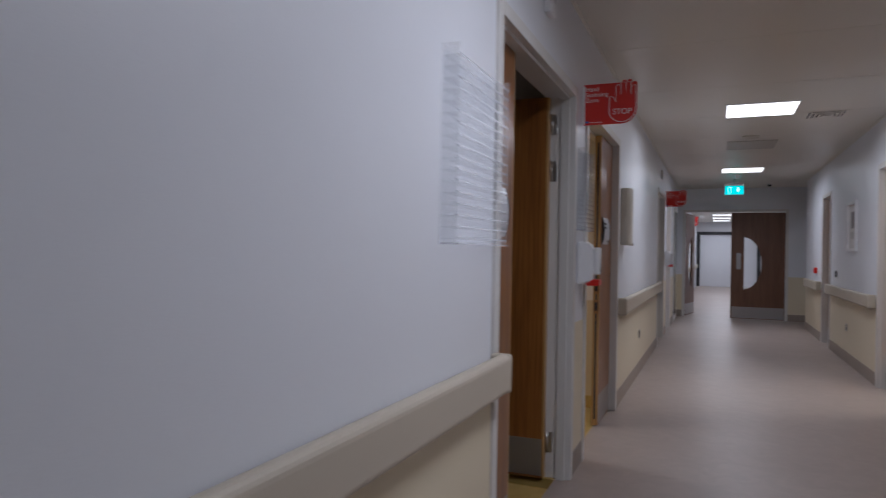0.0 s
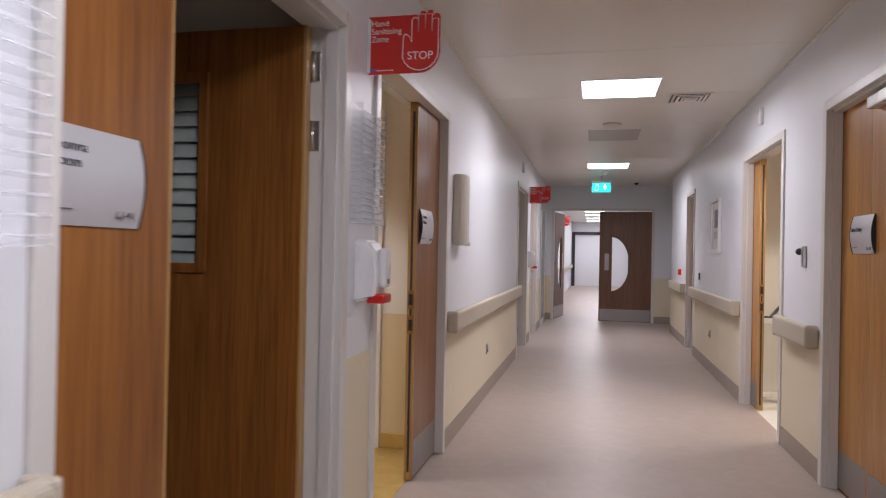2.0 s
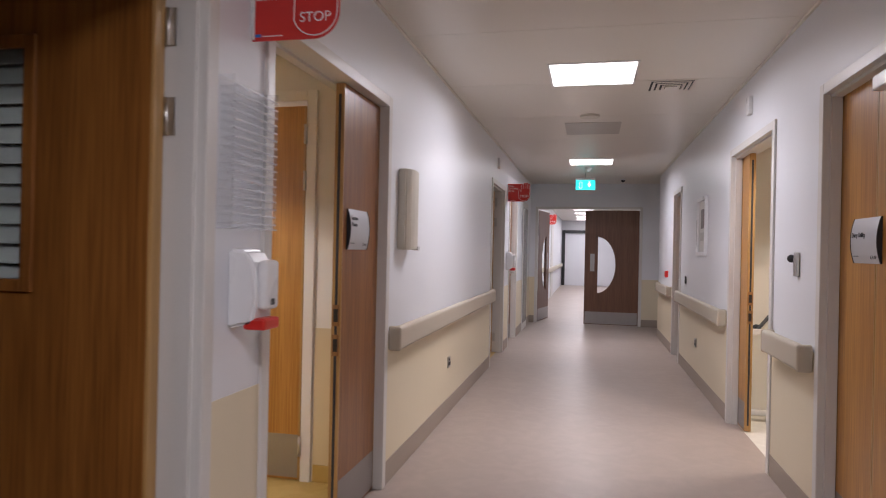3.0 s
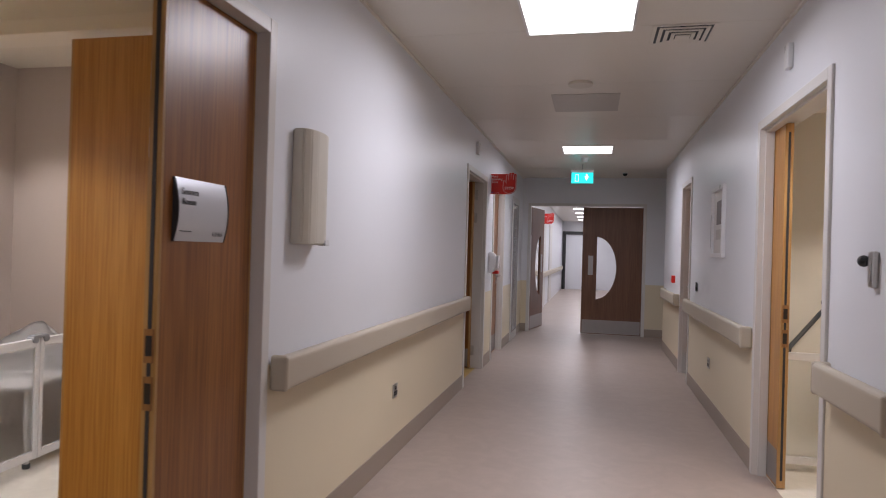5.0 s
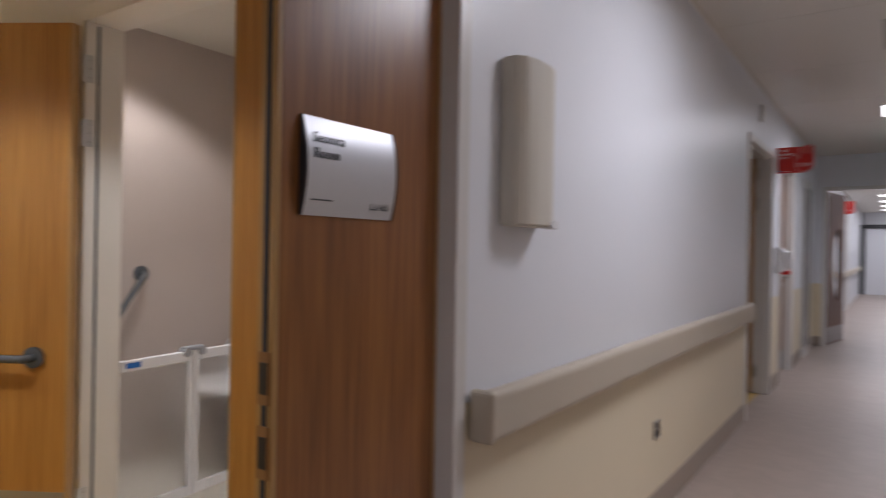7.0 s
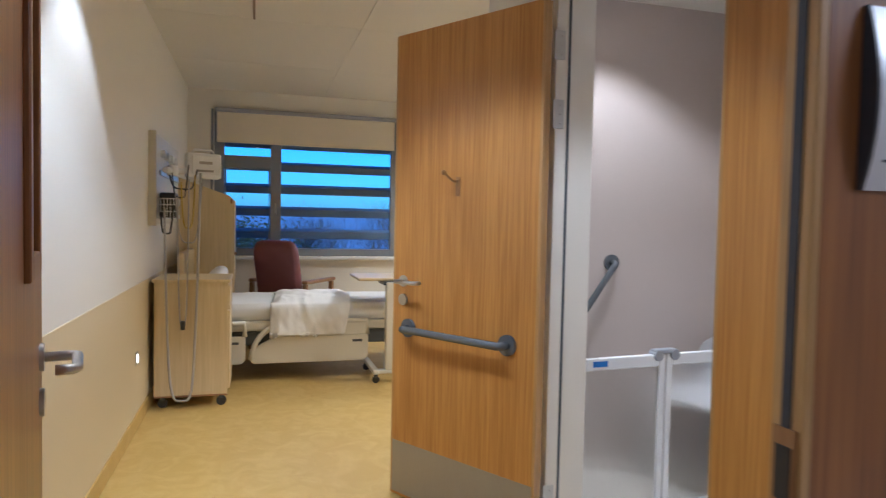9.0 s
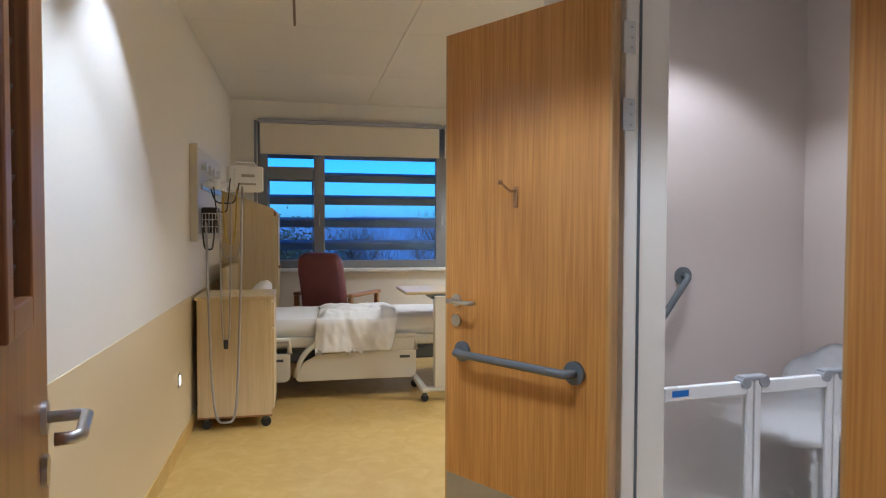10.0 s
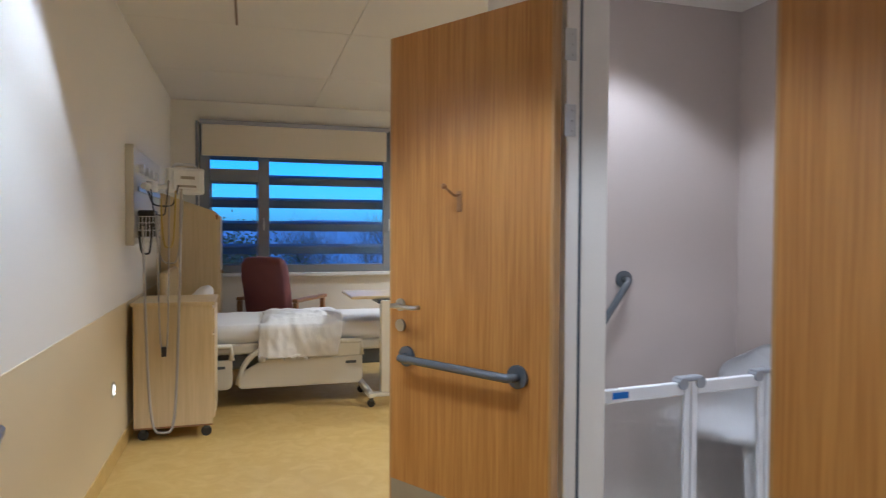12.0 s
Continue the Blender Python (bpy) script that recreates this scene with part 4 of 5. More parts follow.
def shower_gate(m, widths, label):
    """Half-height folding shower doors: frames, frosted panels and grey clip hinges."""
    g = thing("shower_screen", m, label, "shower screen", "shower screens")
    at_x = 0.0
    for w in widths:
        bm = bmesh.new()
        for q in ((0, 0.03, 0.05, 0.74), (w - 0.03, w, 0.05, 0.74)):
            box(bm, at_x + q[0], at_x + q[1], -0.014, 0.014, q[2], q[3], bevel=0.004)
        box(bm, at_x + 0.03, at_x + w - 0.03, -0.0135, 0.0135, 0.69, 0.739, bevel=0.004)
        box(bm, at_x + 0.03, at_x + w - 0.03, -0.0135, 0.0135, 0.051, 0.10, bevel=0.004)
        fr = part("panel_frame", bm, WPLASTIC, g, "white panel frame")
        part("panel", block(at_x + 0.03, at_x + w - 0.03, -0.003, 0.003, 0.10, 0.69), FROST, fr, "frosted splash panel")
        at_x += w + 0.006
        bm = block(at_x - 0.06, at_x + 0.054, -0.02, 0.02, 0.741, 0.76, bevel=0.006)
        for x in (at_x - 0.045, at_x + 0.04):
            bm2 = disc(0.022, 0.044, Matrix.Translation((x, 0.022, 0.735)) @ Matrix.Rotation(math.pi / 2, 4, "X"), 16)
            part("clip", bm2, plain("clip_grey", (0.30, 0.31, 0.33), 0.4) if not bpy.data.materials.get("clip_grey") else bpy.data.materials["clip_grey"], g, "grey clip hinge")
        part("clip_cap", bm, bpy.data.materials["clip_grey"], g, "grey hinge cap")
    return g


gate = shower_gate(Matrix.Translation((-2.29, YB + 0.12, 0)) @ Matrix.Rotation(radians(96), 4, "Z"), (0.42, 0.38, 0.38), "white half-height folding shower screen with frosted panels")
part("sticker", block(0.06, 0.13, -0.0155, -0.0142, 0.705, 0.728), BLUE, gate, "small blue sticker")


def shower_seat(m):
    """A white moulded shower chair: shell back, seat, four legs."""
    c = thing("shower_chair", m, "white plastic shower chair inside the screen", "chair")
    n = 14
    bm = bmesh.new()
    grid = []
    for j in range(n + 1):
        row = []
        for i in range(n + 1):
            u, v = 2 * i / n - 1, j / n
            half = 0.22 * (1 - max(0, (v - 0.55) / 0.45) ** 3 * 0.55)
            row.append(bm.verts.new((u * half, 0.2 + 0.06 * v - 0.05 * u * u, 0.44 + 0.34 * v - 0.06 * v * u * u)))
        grid.append(row)
    for j in range(n):
        for i in range(n):
            bm.faces.new((grid[j][i], grid[j][i + 1], grid[j + 1][i + 1], grid[j + 1][i])).smooth = True
    bmesh.ops.solidify(bm, geom=bm.faces[:], thickness=0.018)
    part("backrest", bm, WPLASTIC, c)
    part("seat", block(-0.22, 0.22, -0.22, 0.2, 0.43, 0.47, bevel=0.018, seg=3), WPLASTIC, c)
    for x in (-0.19, 0.19):
        for y in (-0.19, 0.19):
            part("leg", tube([(x, y, 0.44), (x * 1.12, y * 1.12, 0.02)], 0.014), WPLASTIC, c)
            part("foot", disc(0.02, 0.025, Matrix.Translation((x * 1.12, y * 1.12, 0.0))), GREY, c)


shower_seat(Matrix.Translation((-2.64, 8.72, 0.006)) @ Matrix.Rotation(radians(15), 4, "Z"))
shower_gate(Matrix.Translation((1.86, 9.92, 0)), (0.62, 0.55, 0.55), "white half-height shower screen in the shower room")
bar = thing("grab_bar", Matrix(), "grey grab bar on the shower room wall", "grab bar")
grab_bar(None, (2.15, SY1 - 0.001, 0.64), (2.43, SY1 - 0.001, 1.0), (0, -1, 0), "", bar)
shower_seat(Matrix.Translation((2.7, 10.45, 0.002)) @ Matrix.Rotation(radians(10), 4, "Z"))
single("coat_hook", tube([(2.1, SY1 - 0.001, 1.68), (2.1, SY1 - 0.06, 1.68), (2.1, SY1 - 0.075, 1.70)], 0.008), STEEL, "small steel hook on the wall", "hook")


# ---- room lights ----
def downlight(x, y, z, watts, degrees, blend, color, group):
    g = thing("downlight", Matrix.Translation((x, y, z)), "round recessed ceiling downlight, some added unseen as fill", "downlight", group)
    bm = bmesh.new()
    ring = [(0.075 * math.cos(math.tau * k / 28), 0.075 * math.sin(math.tau * k / 28), -0.003) for k in range(28)]
    part("rim", tube(ring, 0.007, 6, True), WPLASTIC, g)
    part("lamp_face", disc(0.066, 0.002, Matrix.Translation((0, 0, -0.003))), WARM_GLOW, g, "glowing lamp face")
    lamp = new("downlight_lamp", bpy.data.lights.new("downlight_lamp", "SPOT"))
    lamp.data.energy, lamp.data.spot_size, lamp.data.spot_blend, lamp.data.color, lamp.data.shadow_soft_size = watts, radians(degrees), blend, color, 0.06
    lamp.location = (x, y, z - 0.012)


WARM = (1.0, 0.92, 0.80)
# those at x < -3 are unseen fill, added to brighten the bed space
for x, y, w, cone in ((-1.85, 6.62, 0.6, 112), (-2.75, 6.28, 0.42, 84), (-3.7, 7.4, 0.28, 110), (-4.6, 9.0, 1.1, 120), (-6.2, 9.3, 1.1, 130)):
    downlight(x, y, CEIL, ROOM_WATTS * w, cone, 0.3, (0.95, 0.97, 1.0) if x > -3 else WARM, "bedroom downlights")
downlight(-2.50, 8.20, 2.42, ROOM_WATTS * 0.38, 118, 0.4, (1.0, 0.96, 0.92), "bathroom downlights")
downlight(-1.3, 8.4, 2.42, ROOM_WATTS * 0.3, 118, 0.3, (1.0, 0.96, 0.92), "bathroom downlights")
downlight(3.0, 9.7, 2.42, ROOM_WATTS * 0.4, 120, 0.3, (1.0, 0.92, 0.80), "shower room downlights")
downlight(2.3, 8.9, 2.42, ROOM_WATTS * 0.4, 130, 0.4, (1.0, 0.92, 0.80), "shower room downlights")


# ---- bedroom ----
w = thing("window_1", Matrix.Translation((XW, 0, 0)), "wide grey framed window with outside louvres", "window", kind="structure")
MUL = [(WIN0, 6.27), (6.735, 6.845), (8.03, 8.15), (8.62, 8.73), (WIN1 - 0.07, WIN1)]
for a, b in MUL:
    part("mullion", block(-0.13, -0.07, a, b, SILL + 0.02, WTOP, bevel=0.006), ALU, w)
for a, b in ((SILL, SILL + 0.08), (WTOP - 0.08, WTOP)):
    part("frame_rail", block(-0.128, -0.072, WIN0 + 0.02, WIN1 - 0.02, a, b, bevel=0.006), ALU, w)
for a, b in ((6.27, 6.735), (8.15, 8.62)):
    part("transom", block(-0.126, -0.074, a, b, 1.80, 1.93, bevel=0.006), ALU, w)
    part("casement", tube([(-0.068, a + 0.012, SILL + 0.09), (-0.068, b - 0.012, SILL + 0.09), (-0.068, b - 0.012, 1.79), (-0.068, a + 0.012, 1.79)], 0.012, 4, True), ALU, w, "grey opening casement frame")
for (a0, a1), (b0, b1) in zip(MUL, MUL[1:]):
    pn = part("pane", block(-0.102, -0.096, a1, b0, SILL + 0.08, WTOP - 0.08), CLEAR, w)
    pn.visible_shadow = False
part("window_sill", block(-0.07, 0.05, WIN0 - 0.04, WIN1 + 0.04, SILL - 0.035, SILL - 0.0005, bevel=0.008), WPLASTIC, w, "white window board")
for y in (6.79, 8.09):
    part("handle", tube([(-0.07, y, 1.32), (-0.045, y, 1.32), (-0.04, y, 1.34), (-0.04, y, 1.44)], 0.008), STEEL, w)
lv = thing("louvre_screen", Matrix.Translation((XW - 0.5, 0, 0)), "horizontal dark blue louvres outside the window", "louvres", kind="structure")
for k in range(7):
    z = 0.86 + 0.25 * k
    part("louvre", block(-0.05, 0.05, 5.6, 10.1, -0.045, 0.045, bevel=0.012, m=Matrix.Translation((0, 0, z)) @ Matrix.Rotation(radians(20), 4, "Y")), LOUVRE, lv)
for a, b in ((WIN0 + 0.01, 8.065), (8.085, WIN1 - 0.03)):
    bl = thing("roller_blind", Matrix.Translation((XW, a, 0)), "cream roller blind drawn a little way down", "blind", "roller blinds")
    L = b - a
    part("cassette", block(0.001, 0.075, 0, L, WTOP - 0.03, WTOP + 0.012, bevel=0.008), plain("cassette_grey", (0.32, 0.32, 0.36), 0.4) if "cassette_grey" not in bpy.data.materials else bpy.data.materials["cassette_grey"], bl, "grey cassette")
    part("fabric", block(0.03, 0.033, 0.02, L - 0.02, 2.06, WTOP - 0.02), FABRIC, bl, "cream fabric")
    part("bottom_bar", block(0.022, 0.042, 0.02, L - 0.02, 2.045, 2.062, bevel=0.004), FABRIC, bl)
single("blind_channel", block(XW + 0.001, XW + 0.02, WIN0 - 0.03, WIN0 - 0.005, SILL + 0.03, WTOP, bevel=0.003), ALU, "grey blind side channel on the window", "blind channel")


def castor(parent, x, y, r=0.032):
    bm = disc(r, 0.022, Matrix.Translation((x - 0.011, y, r)) @ Matrix.Rotation(math.pi / 2, 4, "Y"), 18)
    c = part("castor", bm, BLACK, parent, "black rubber castor")
    part("fork", block(x - 0.02, x + 0.02, y - 0.014, y + 0.014, r * 1.5, r * 2 + 0.03, bevel=0.004), GREY, c)


LX, LY = -4.58, 5.955
k = thing("bedside_locker", Matrix.Translation((LX, LY, 0.002)), "pale laminate bedside locker on black castors", "locker")
part("side_panel", block(-0.018, 0, 0, 0.46, 0.085, 0.835, bevel=0.002), MAPLE, k, "plain pale end panel")
part("body", block(-0.46, -0.018, 0.004, 0.456, 0.085, 0.83, bevel=0.002), MAPLE, k)
part("top", block(-0.48, 0.015, -0.012, 0.475, 0.8355, 0.858, bevel=0.004), MAPLE, k)
part("drawer", block(-0.45, -0.04, 0.4565, 0.472, 0.65, 0.81, bevel=0.003), MAPLE, k)
part("door", block(-0.45, -0.04, 0.4565, 0.472, 0.11, 0.64, bevel=0.003), MAPLE, k)
part("edge_strip", block(-0.016, -0.001, 0.002, 0.458, 0.074, 0.0845), OAK, k, "brown lower edge strip")
for x, y in ((-0.04, 0.05), (-0.04, 0.42), (-0.42, 0.05), (-0.42, 0.42)):
    castor(k, x, y)


def cushion(sx, sy, sz, seed, wrinkle=0.012, power=4.0, cuts=28):
    """A soft rounded pad, resting on z = 0, with folds."""
    bm = bmesh.new()
    bmesh.ops.create_cube(bm, size=2)
    bmesh.ops.subdivide_edges(bm, edges=bm.edges[:], cuts=cuts, use_grid_fill=True)
    for v in bm.verts:
        p = v.co.copy()
        n = (abs(p.x) ** power + abs(p.y) ** power + abs(p.z) ** 2.4) ** (1 / power)
        p = p / max(n, 1e-6)
        q = Vector((p.x * sx, p.y * sy, (p.z * 0.5 + 0.5) * sz))
        f = noise.fractal(q * 7 + Vector((seed, 0, 0)), 0.8, 2.1, 4)
        fold = math.sin(q.x * 22 + q.y * 30 + 3 * noise.noise(q * 5 + Vector((seed, 3, 1))))
        q += v.normal * wrinkle * f + Vector((0, 0, wrinkle * 0.5 * fold * max(0, p.z)))
        v.co = q
    for f in bm.faces:
        f.smooth = True
    return bm


# bed with its head at the side wall, long side facing the entrance
BX, BY = -5.28, 6.02
bed = thing("hospital_bed", Matrix.Translation((BX, BY, 0.002)), "cream hospital bed with side panels and a white mattress", "bed")
part("frame", block(-0.86, -0.06, 0.06, 2.06, 0.26, 0.38, bevel=0.02, seg=3), GREY, bed, "grey steel chassis")
part("deck", block(-0.90, -0.02, 0.05, 2.08, 0.38, 0.46, bevel=0.02, seg=3), BEDPLASTIC, bed)
part("headboard", block(-0.90, -0.02, 0.0, 0.045, 0.35, 1.0, bevel=0.02, seg=4), MAPLE, bed)
part("footboard", block(-0.90, -0.02, 2.08, 2.125, 0.35, 0.86, bevel=0.02, seg=4), MAPLE, bed)
mt = cushion(0.44, 1.0, 0.15, 5.0, 0.004, 9.0, 22)
bmesh.ops.translate(mt, verts=mt.verts, vec=(-0.46, 1.065, 0.455))
part("mattress", mt, LINEN, bed, "white sheeted mattress")


def side_guard(y0, y1, tall):
    """A moulded guard: flat lower panel under an arched top bar that falls to one end."""
    zb, zt = 0.135, 0.35
    L = y1 - y0
    pts = [(y0 + 0.02, zb)] + [(y1 - 0.03, zb), (y1, zb + 0.03), (y1, zt)]
    pts += [(y0 + L * 0.22, zt), (y0 + L * 0.08, zt - 0.07), (y0, zb + 0.06)]
    bm = slab(pts, 0.035, Matrix(((0, 0, 1, 0.0), (1, 0, 0, 0), (0, 1, 0, 0), (0, 0, 0, 1))))
    bmesh.ops.bevel(bm, geom=bm.edges[:], offset=0.008, segments=2, affect="EDGES")
    g = part("side_guard", bm, BEDPLASTIC, bed, "cream moulded side guard")
    arch = [(0.018, y0 + 0.01, zb + 0.03)] + [(0.018, y0 + 0.02 + 0.34 * L * (1 - math.cos(a)), zb + 0.05 + (tall - zb - 0.05) * math.sin(a)) for a in (math.pi / 2 * i / 10 for i in range(1, 11))]
    arch += [(0.018, y1 - 0.01, tall), (0.018, y1 - 0.005, zt)]
    part("top_bar", tube(arch, 0.021, 10), BEDPLASTIC, g)
    if L > 0.6:
        part("upper_panel", block(0.004, 0.031, y0 + L * 0.40, y1 - 0.004, zt - 0.004, tall + 0.012, bevel=0.007), BEDPLASTIC, g, "raised cream upper panel")
    part("grip_slot", block(0.0355, 0.038, y0 + L * 0.38, y0 + L * 0.62, 0.385, 0.445, bevel=0.001), GREY, g, "dark control panel")
    part("badge", block(0.0355, 0.038, y1 - 0.13, y1 - 0.05, 0.29, 0.31), GREY, g, "grey release catch")


side_guard(0.04, 0.50, 0.45)
side_guard(0.53, 1.46, 0.46)
for x in (-0.8, -0.1):
    for y in (0.3, 1.85):
        part("leg_column", block(x - 0.04, x + 0.04, y - 0.05, y + 0.05, 0.07, 0.27, bevel=0.01), GREY, bed)
        castor(bed, x, y, 0.05)
pl = single("pillow", cushion(0.28, 0.20, 0.14, 2.0, 0.01, 3.0, 20), LINEN, "plump white pillow at the bed head", "pillow", m=Matrix.Translation((BX - 0.40, BY + 0.25, 0.66)) @ Matrix.Rotation(radians(48), 4, "X"))


def draped_blanket():
    """A doubled duvet over the near edge of the bed: flat on top, hanging down the side."""
    bm = bmesh.new()
    nu, nv = 54, 46
    grid = []
    for i in range(nu + 1):
        u = i / nu
        row = []
        for j in range(nv + 1):
            v = j / nv
            run = 0.98 * u
            top = 0.66
            if run < top:
                x, z, hang = -0.68 + run, 0.615 + 0.035 * math.sin(math.pi * min(1, run / top)) ** 0.6, 0.0
            else:
                a = min(1.0, (run - top) / 0.09)
                hang = max(0.0, run - top - 0.05)
                x, z = -0.02 + 0.062 * math.sin(a * math.pi / 2), 0.615 - 0.05 * (1 - math.cos(a * math.pi / 2)) - hang
            y = 0.69 + 0.62 * v + 0.09 * hang - 0.16 * hang * v + 0.04 * math.sin(3.1 * u + 1)
            edge = min(1.0, 9 * min(v, 1 - v, u + 0.06, 1.06 - u))
            p = Vector((x * 3, y * 3, z * 3))
            soft = 0.030 * noise.fractal(p * 1.1, 0.9, 2.0, 3) + 0.014 * noise.fractal(Vector((p.x * 2.5 + p.z * 2.0, p.y * 2.6 + p.z * 0.8, 4.0)), 0.7, 2.2, 3)
            if hang > 0 or run > top:
                x += soft + 0.025 * edge
            else:
                z += soft * 0.9 + 0.03 * edge - 0.012
            z += 0.018 * hang * math.sin(9 * v) if hang else 0
            row.append(bm.verts.new((x, y, max(z, 0.36))))
        grid.append(row)
    for i in range(nu):
        for j in range(nv):
            bm.faces.new((grid[i][j], grid[i + 1][j], grid[i + 1][j + 1], grid[i][j + 1])).smooth = True
    bmesh.ops.recalc_face_normals(bm, faces=bm.faces)
    bmesh.ops.solidify(bm, geom=bm.faces[:], thickness=0.022)
    for f in bm.faces:
        f.smooth = True
    return bm


single("folded_blanket", draped_blanket(), LINEN, "white rumpled blanket draped over the side of the bed", "blanket", m=Matrix.Translation((BX, BY, 0.0)))

# armchair beyond the bed
ch = thing("armchair", Matrix.Translation((-6.58, 6.90, 0.002)) @ Matrix.Rotation(radians(57), 4, "Z"), "high-backed maroon vinyl armchair with wooden arms", "armchair")
bk = cushion(0.235, 0.345, 0.12, 1.0, 0.004, 6.0, 16)
bmesh.ops.transform(bk, matrix=Matrix.Translation((0, -0.18, 0.73)) @ Matrix.Rotation(radians(102), 4, "X") @ Matrix.Translation((0, 0, -0.06)), verts=bk.verts)
part("backrest", bk, MAROON, ch)
st = cushion(0.25, 0.27, 0.14, 3.0, 0.004, 6.0, 14)
bmesh.ops.translate(st, verts=st.verts, vec=(0, 0.12, 0.36))
part("seat", st, MAROON, ch)
for x in (-0.29, 0.29):
    part("armrest", block(x - 0.03, x + 0.03, -0.2, 0.40, 0.655, 0.69, bevel=0.012, seg=3), OAK, ch, "brown wooden arm")
    for y0, y1 in ((-0.2, -0.155), (0.33, 0.375)):
        part("leg", block(x - 0.02, x + 0.02, y0, y1, 0, 0.655, bevel=0.006), OAK, ch)
    part("side_rail", block(x - 0.015, x + 0.015, -0.155, 0.33, 0.32, 0.38, bevel=0.004), OAK, ch)

# wardrobe with a sloping top
wd = thing("wardrobe", Matrix.Translation((-6.62, YL + 0.012, 0.002)), "narrow pale laminate wardrobe with a sloping top", "wardrobe")
prof = [(0, 0.0), (0.46, 0.0), (0.46, 1.44), (0.43, 1.47), (0, 1.62)]
bm = slab(prof, 0.44, Matrix(((0, 0, 1, 0.0), (1, 0, 0, 0), (0, 1, 0, 0), (0, 0, 0, 1))))
part("body", bm, MAPLE, wd)
part("door", block(0.015, 0.425, 0.461, 0.478, 0.08, 1.43, bevel=0.003), MAPLE, wd)
part("knob", disc(0.014, 0.02, Matrix.Translation((0.38, 0.4785, 0.95)) @ Matrix.Rotation(-math.pi / 2, 4, "X")), OAK, wd)
part("edge_strip", block(0.4405, 0.446, 0.44, 0.46, 1.40, 1.44), OAK, wd)

# overbed table
ot = thing("overbed_table", Matrix.Translation((-4.98, 7.50, 0.002)), "pale laminate overbed table on a wheeled cream stand", "table")
part("tabletop", block(-0.62, -0.1, -0.13, 0.62, 0.795, 0.818, bevel=0.008, seg=3), MAPLE, ot, "pinkish laminate top")
part("column", block(-0.1, -0.03, 0.08, 0.17, 0.1, 0.79, bevel=0.008), BEDPLASTIC, ot, "cream square column")
part("bracket", block(-0.3, -0.05, 0.06, 0.19, 0.765, 0.7945, bevel=0.004), GREY, ot)
part("foot_rail", block(-0.55, 0.0, -0.02, 0.03, 0.07, 0.105, bevel=0.01), BEDPLASTIC, ot)
part("foot_rail", block(-0.55, 0.0, 0.50, 0.55, 0.07, 0.105, bevel=0.01), BEDPLASTIC, ot)
part("cross_rail", block(-0.1, -0.03, 0.03, 0.50, 0.07, 0.1, bevel=0.008), BEDPLASTIC, ot)
for x in (-0.5, -0.03):
    for y in (0.005, 0.525):
        castor(ot, x, y, 0.028)
tr = thing("storage_tray", Matrix.Translation((BX - 0.3, BY + 1.86, 0.30)), "white and red box under the foot of the bed", "box")
part("case", block(-0.12, 0.12, -0.06, 0.06, 0.0, 0.10, bevel=0.006), WPLASTIC, tr)
part("red_face", block(0.1205, 0.123, -0.05, 0.05, 0.02, 0.08), RED, tr, "red front")

# bedhead services
pn = thing("bedhead_panel", Matrix.Translation((0, YL, 0)), "cream medical services panel on the wall by the bed", "services panel")
part("casing", block(-5.9, -4.62, 0.0005, 0.045, 1.22, 1.82, bevel=0.008), IVORY, pn)
part("edge_trim", block(-4.6195, -4.595, 0.0005, 0.05, 1.21, 1.83, bevel=0.004), IVORY, pn)
part("rail", block(-5.8, -4.75, 0.046, 0.06, 1.55, 1.585, bevel=0.003), STEEL, pn, "steel equipment rail")
for i in range(4):
    part("outlet", disc(0.03, 0.03, Matrix.Translation((-4.85 - 0.22 * i, 0.0455, 1.70)) @ Matrix.Rotation(-math.pi / 2, 4, "X"), 18), WPLASTIC, pn, "white gas outlet")
bs = thing("wire_basket", Matrix.Translation((-4.72, YL + 0.052, 1.26)), "white wire basket holding a black device", "basket")
for z in (0.0, 0.045, 0.09, 0.13):
    part("hoop", tube([(-0.09, 0.0, z), (0.09, 0.0, z), (0.09, 0.12, z), (-0.09, 0.12, z)], 0.0028, 6, True), WPLASTIC, bs)
for i in range(7):
    part("wire", tube([(-0.09 + 0.03 * i, 0.0, 0.0), (-0.09 + 0.03 * i, 0.12, 0.0), (-0.09 + 0.03 * i, 0.12, 0.13)], 0.0024, 6), WPLASTIC, bs)
    part("wire", tube([(0.09, 0.12 * i / 6, 0.0), (0.09, 0.12 * i / 6, 0.13)], 0.0024, 6), WPLASTIC, bs)
single("suction_unit", block(-0.075, 0.075, 0.01, 0.11, 0.004, 0.17, bevel=0.012, seg=3), BLACK, "black device standing in the wire basket", "device", m=Matrix.Translation((-4.72, YL + 0.052, 1.26)))
mo = thing("patient_monitor", Matrix.Translation((-5.0, YL + 0.30, 1.64)) @ Matrix.Rotation(radians(18), 4, "Z"), "white patient monitor on a wall arm", "monitor")
part("case", block(-0.06, 0.03, -0.11, 0.13, -0.09, 0.09, bevel=0.015, seg=3), WPLASTIC, mo)
part("back_cover", block(0.0305, 0.045, -0.08, 0.10, -0.06, 0.07, bevel=0.006), WPLASTIC, mo)
part("label_bars", block(0.0455, 0.047, -0.03, 0.06, 0.01, 0.03), CABLE, mo)
part("vent_slots", block(0.0455, 0.047, -0.05, 0.07, -0.045, -0.03), CABLE, mo)
part("arm", tube([(0.25, -0.30, -0.06), (0.2, -0.24, -0.06), (0.0, -0.16, -0.05), (0.0, -0.1, -0.04)], 0.022, 10), WPLASTIC, mo, "white jointed arm")
part("arm_joint", disc(0.035, 0.07, Matrix.Translation((0.2, -0.24, -0.095)), 18), WPLASTIC, mo)
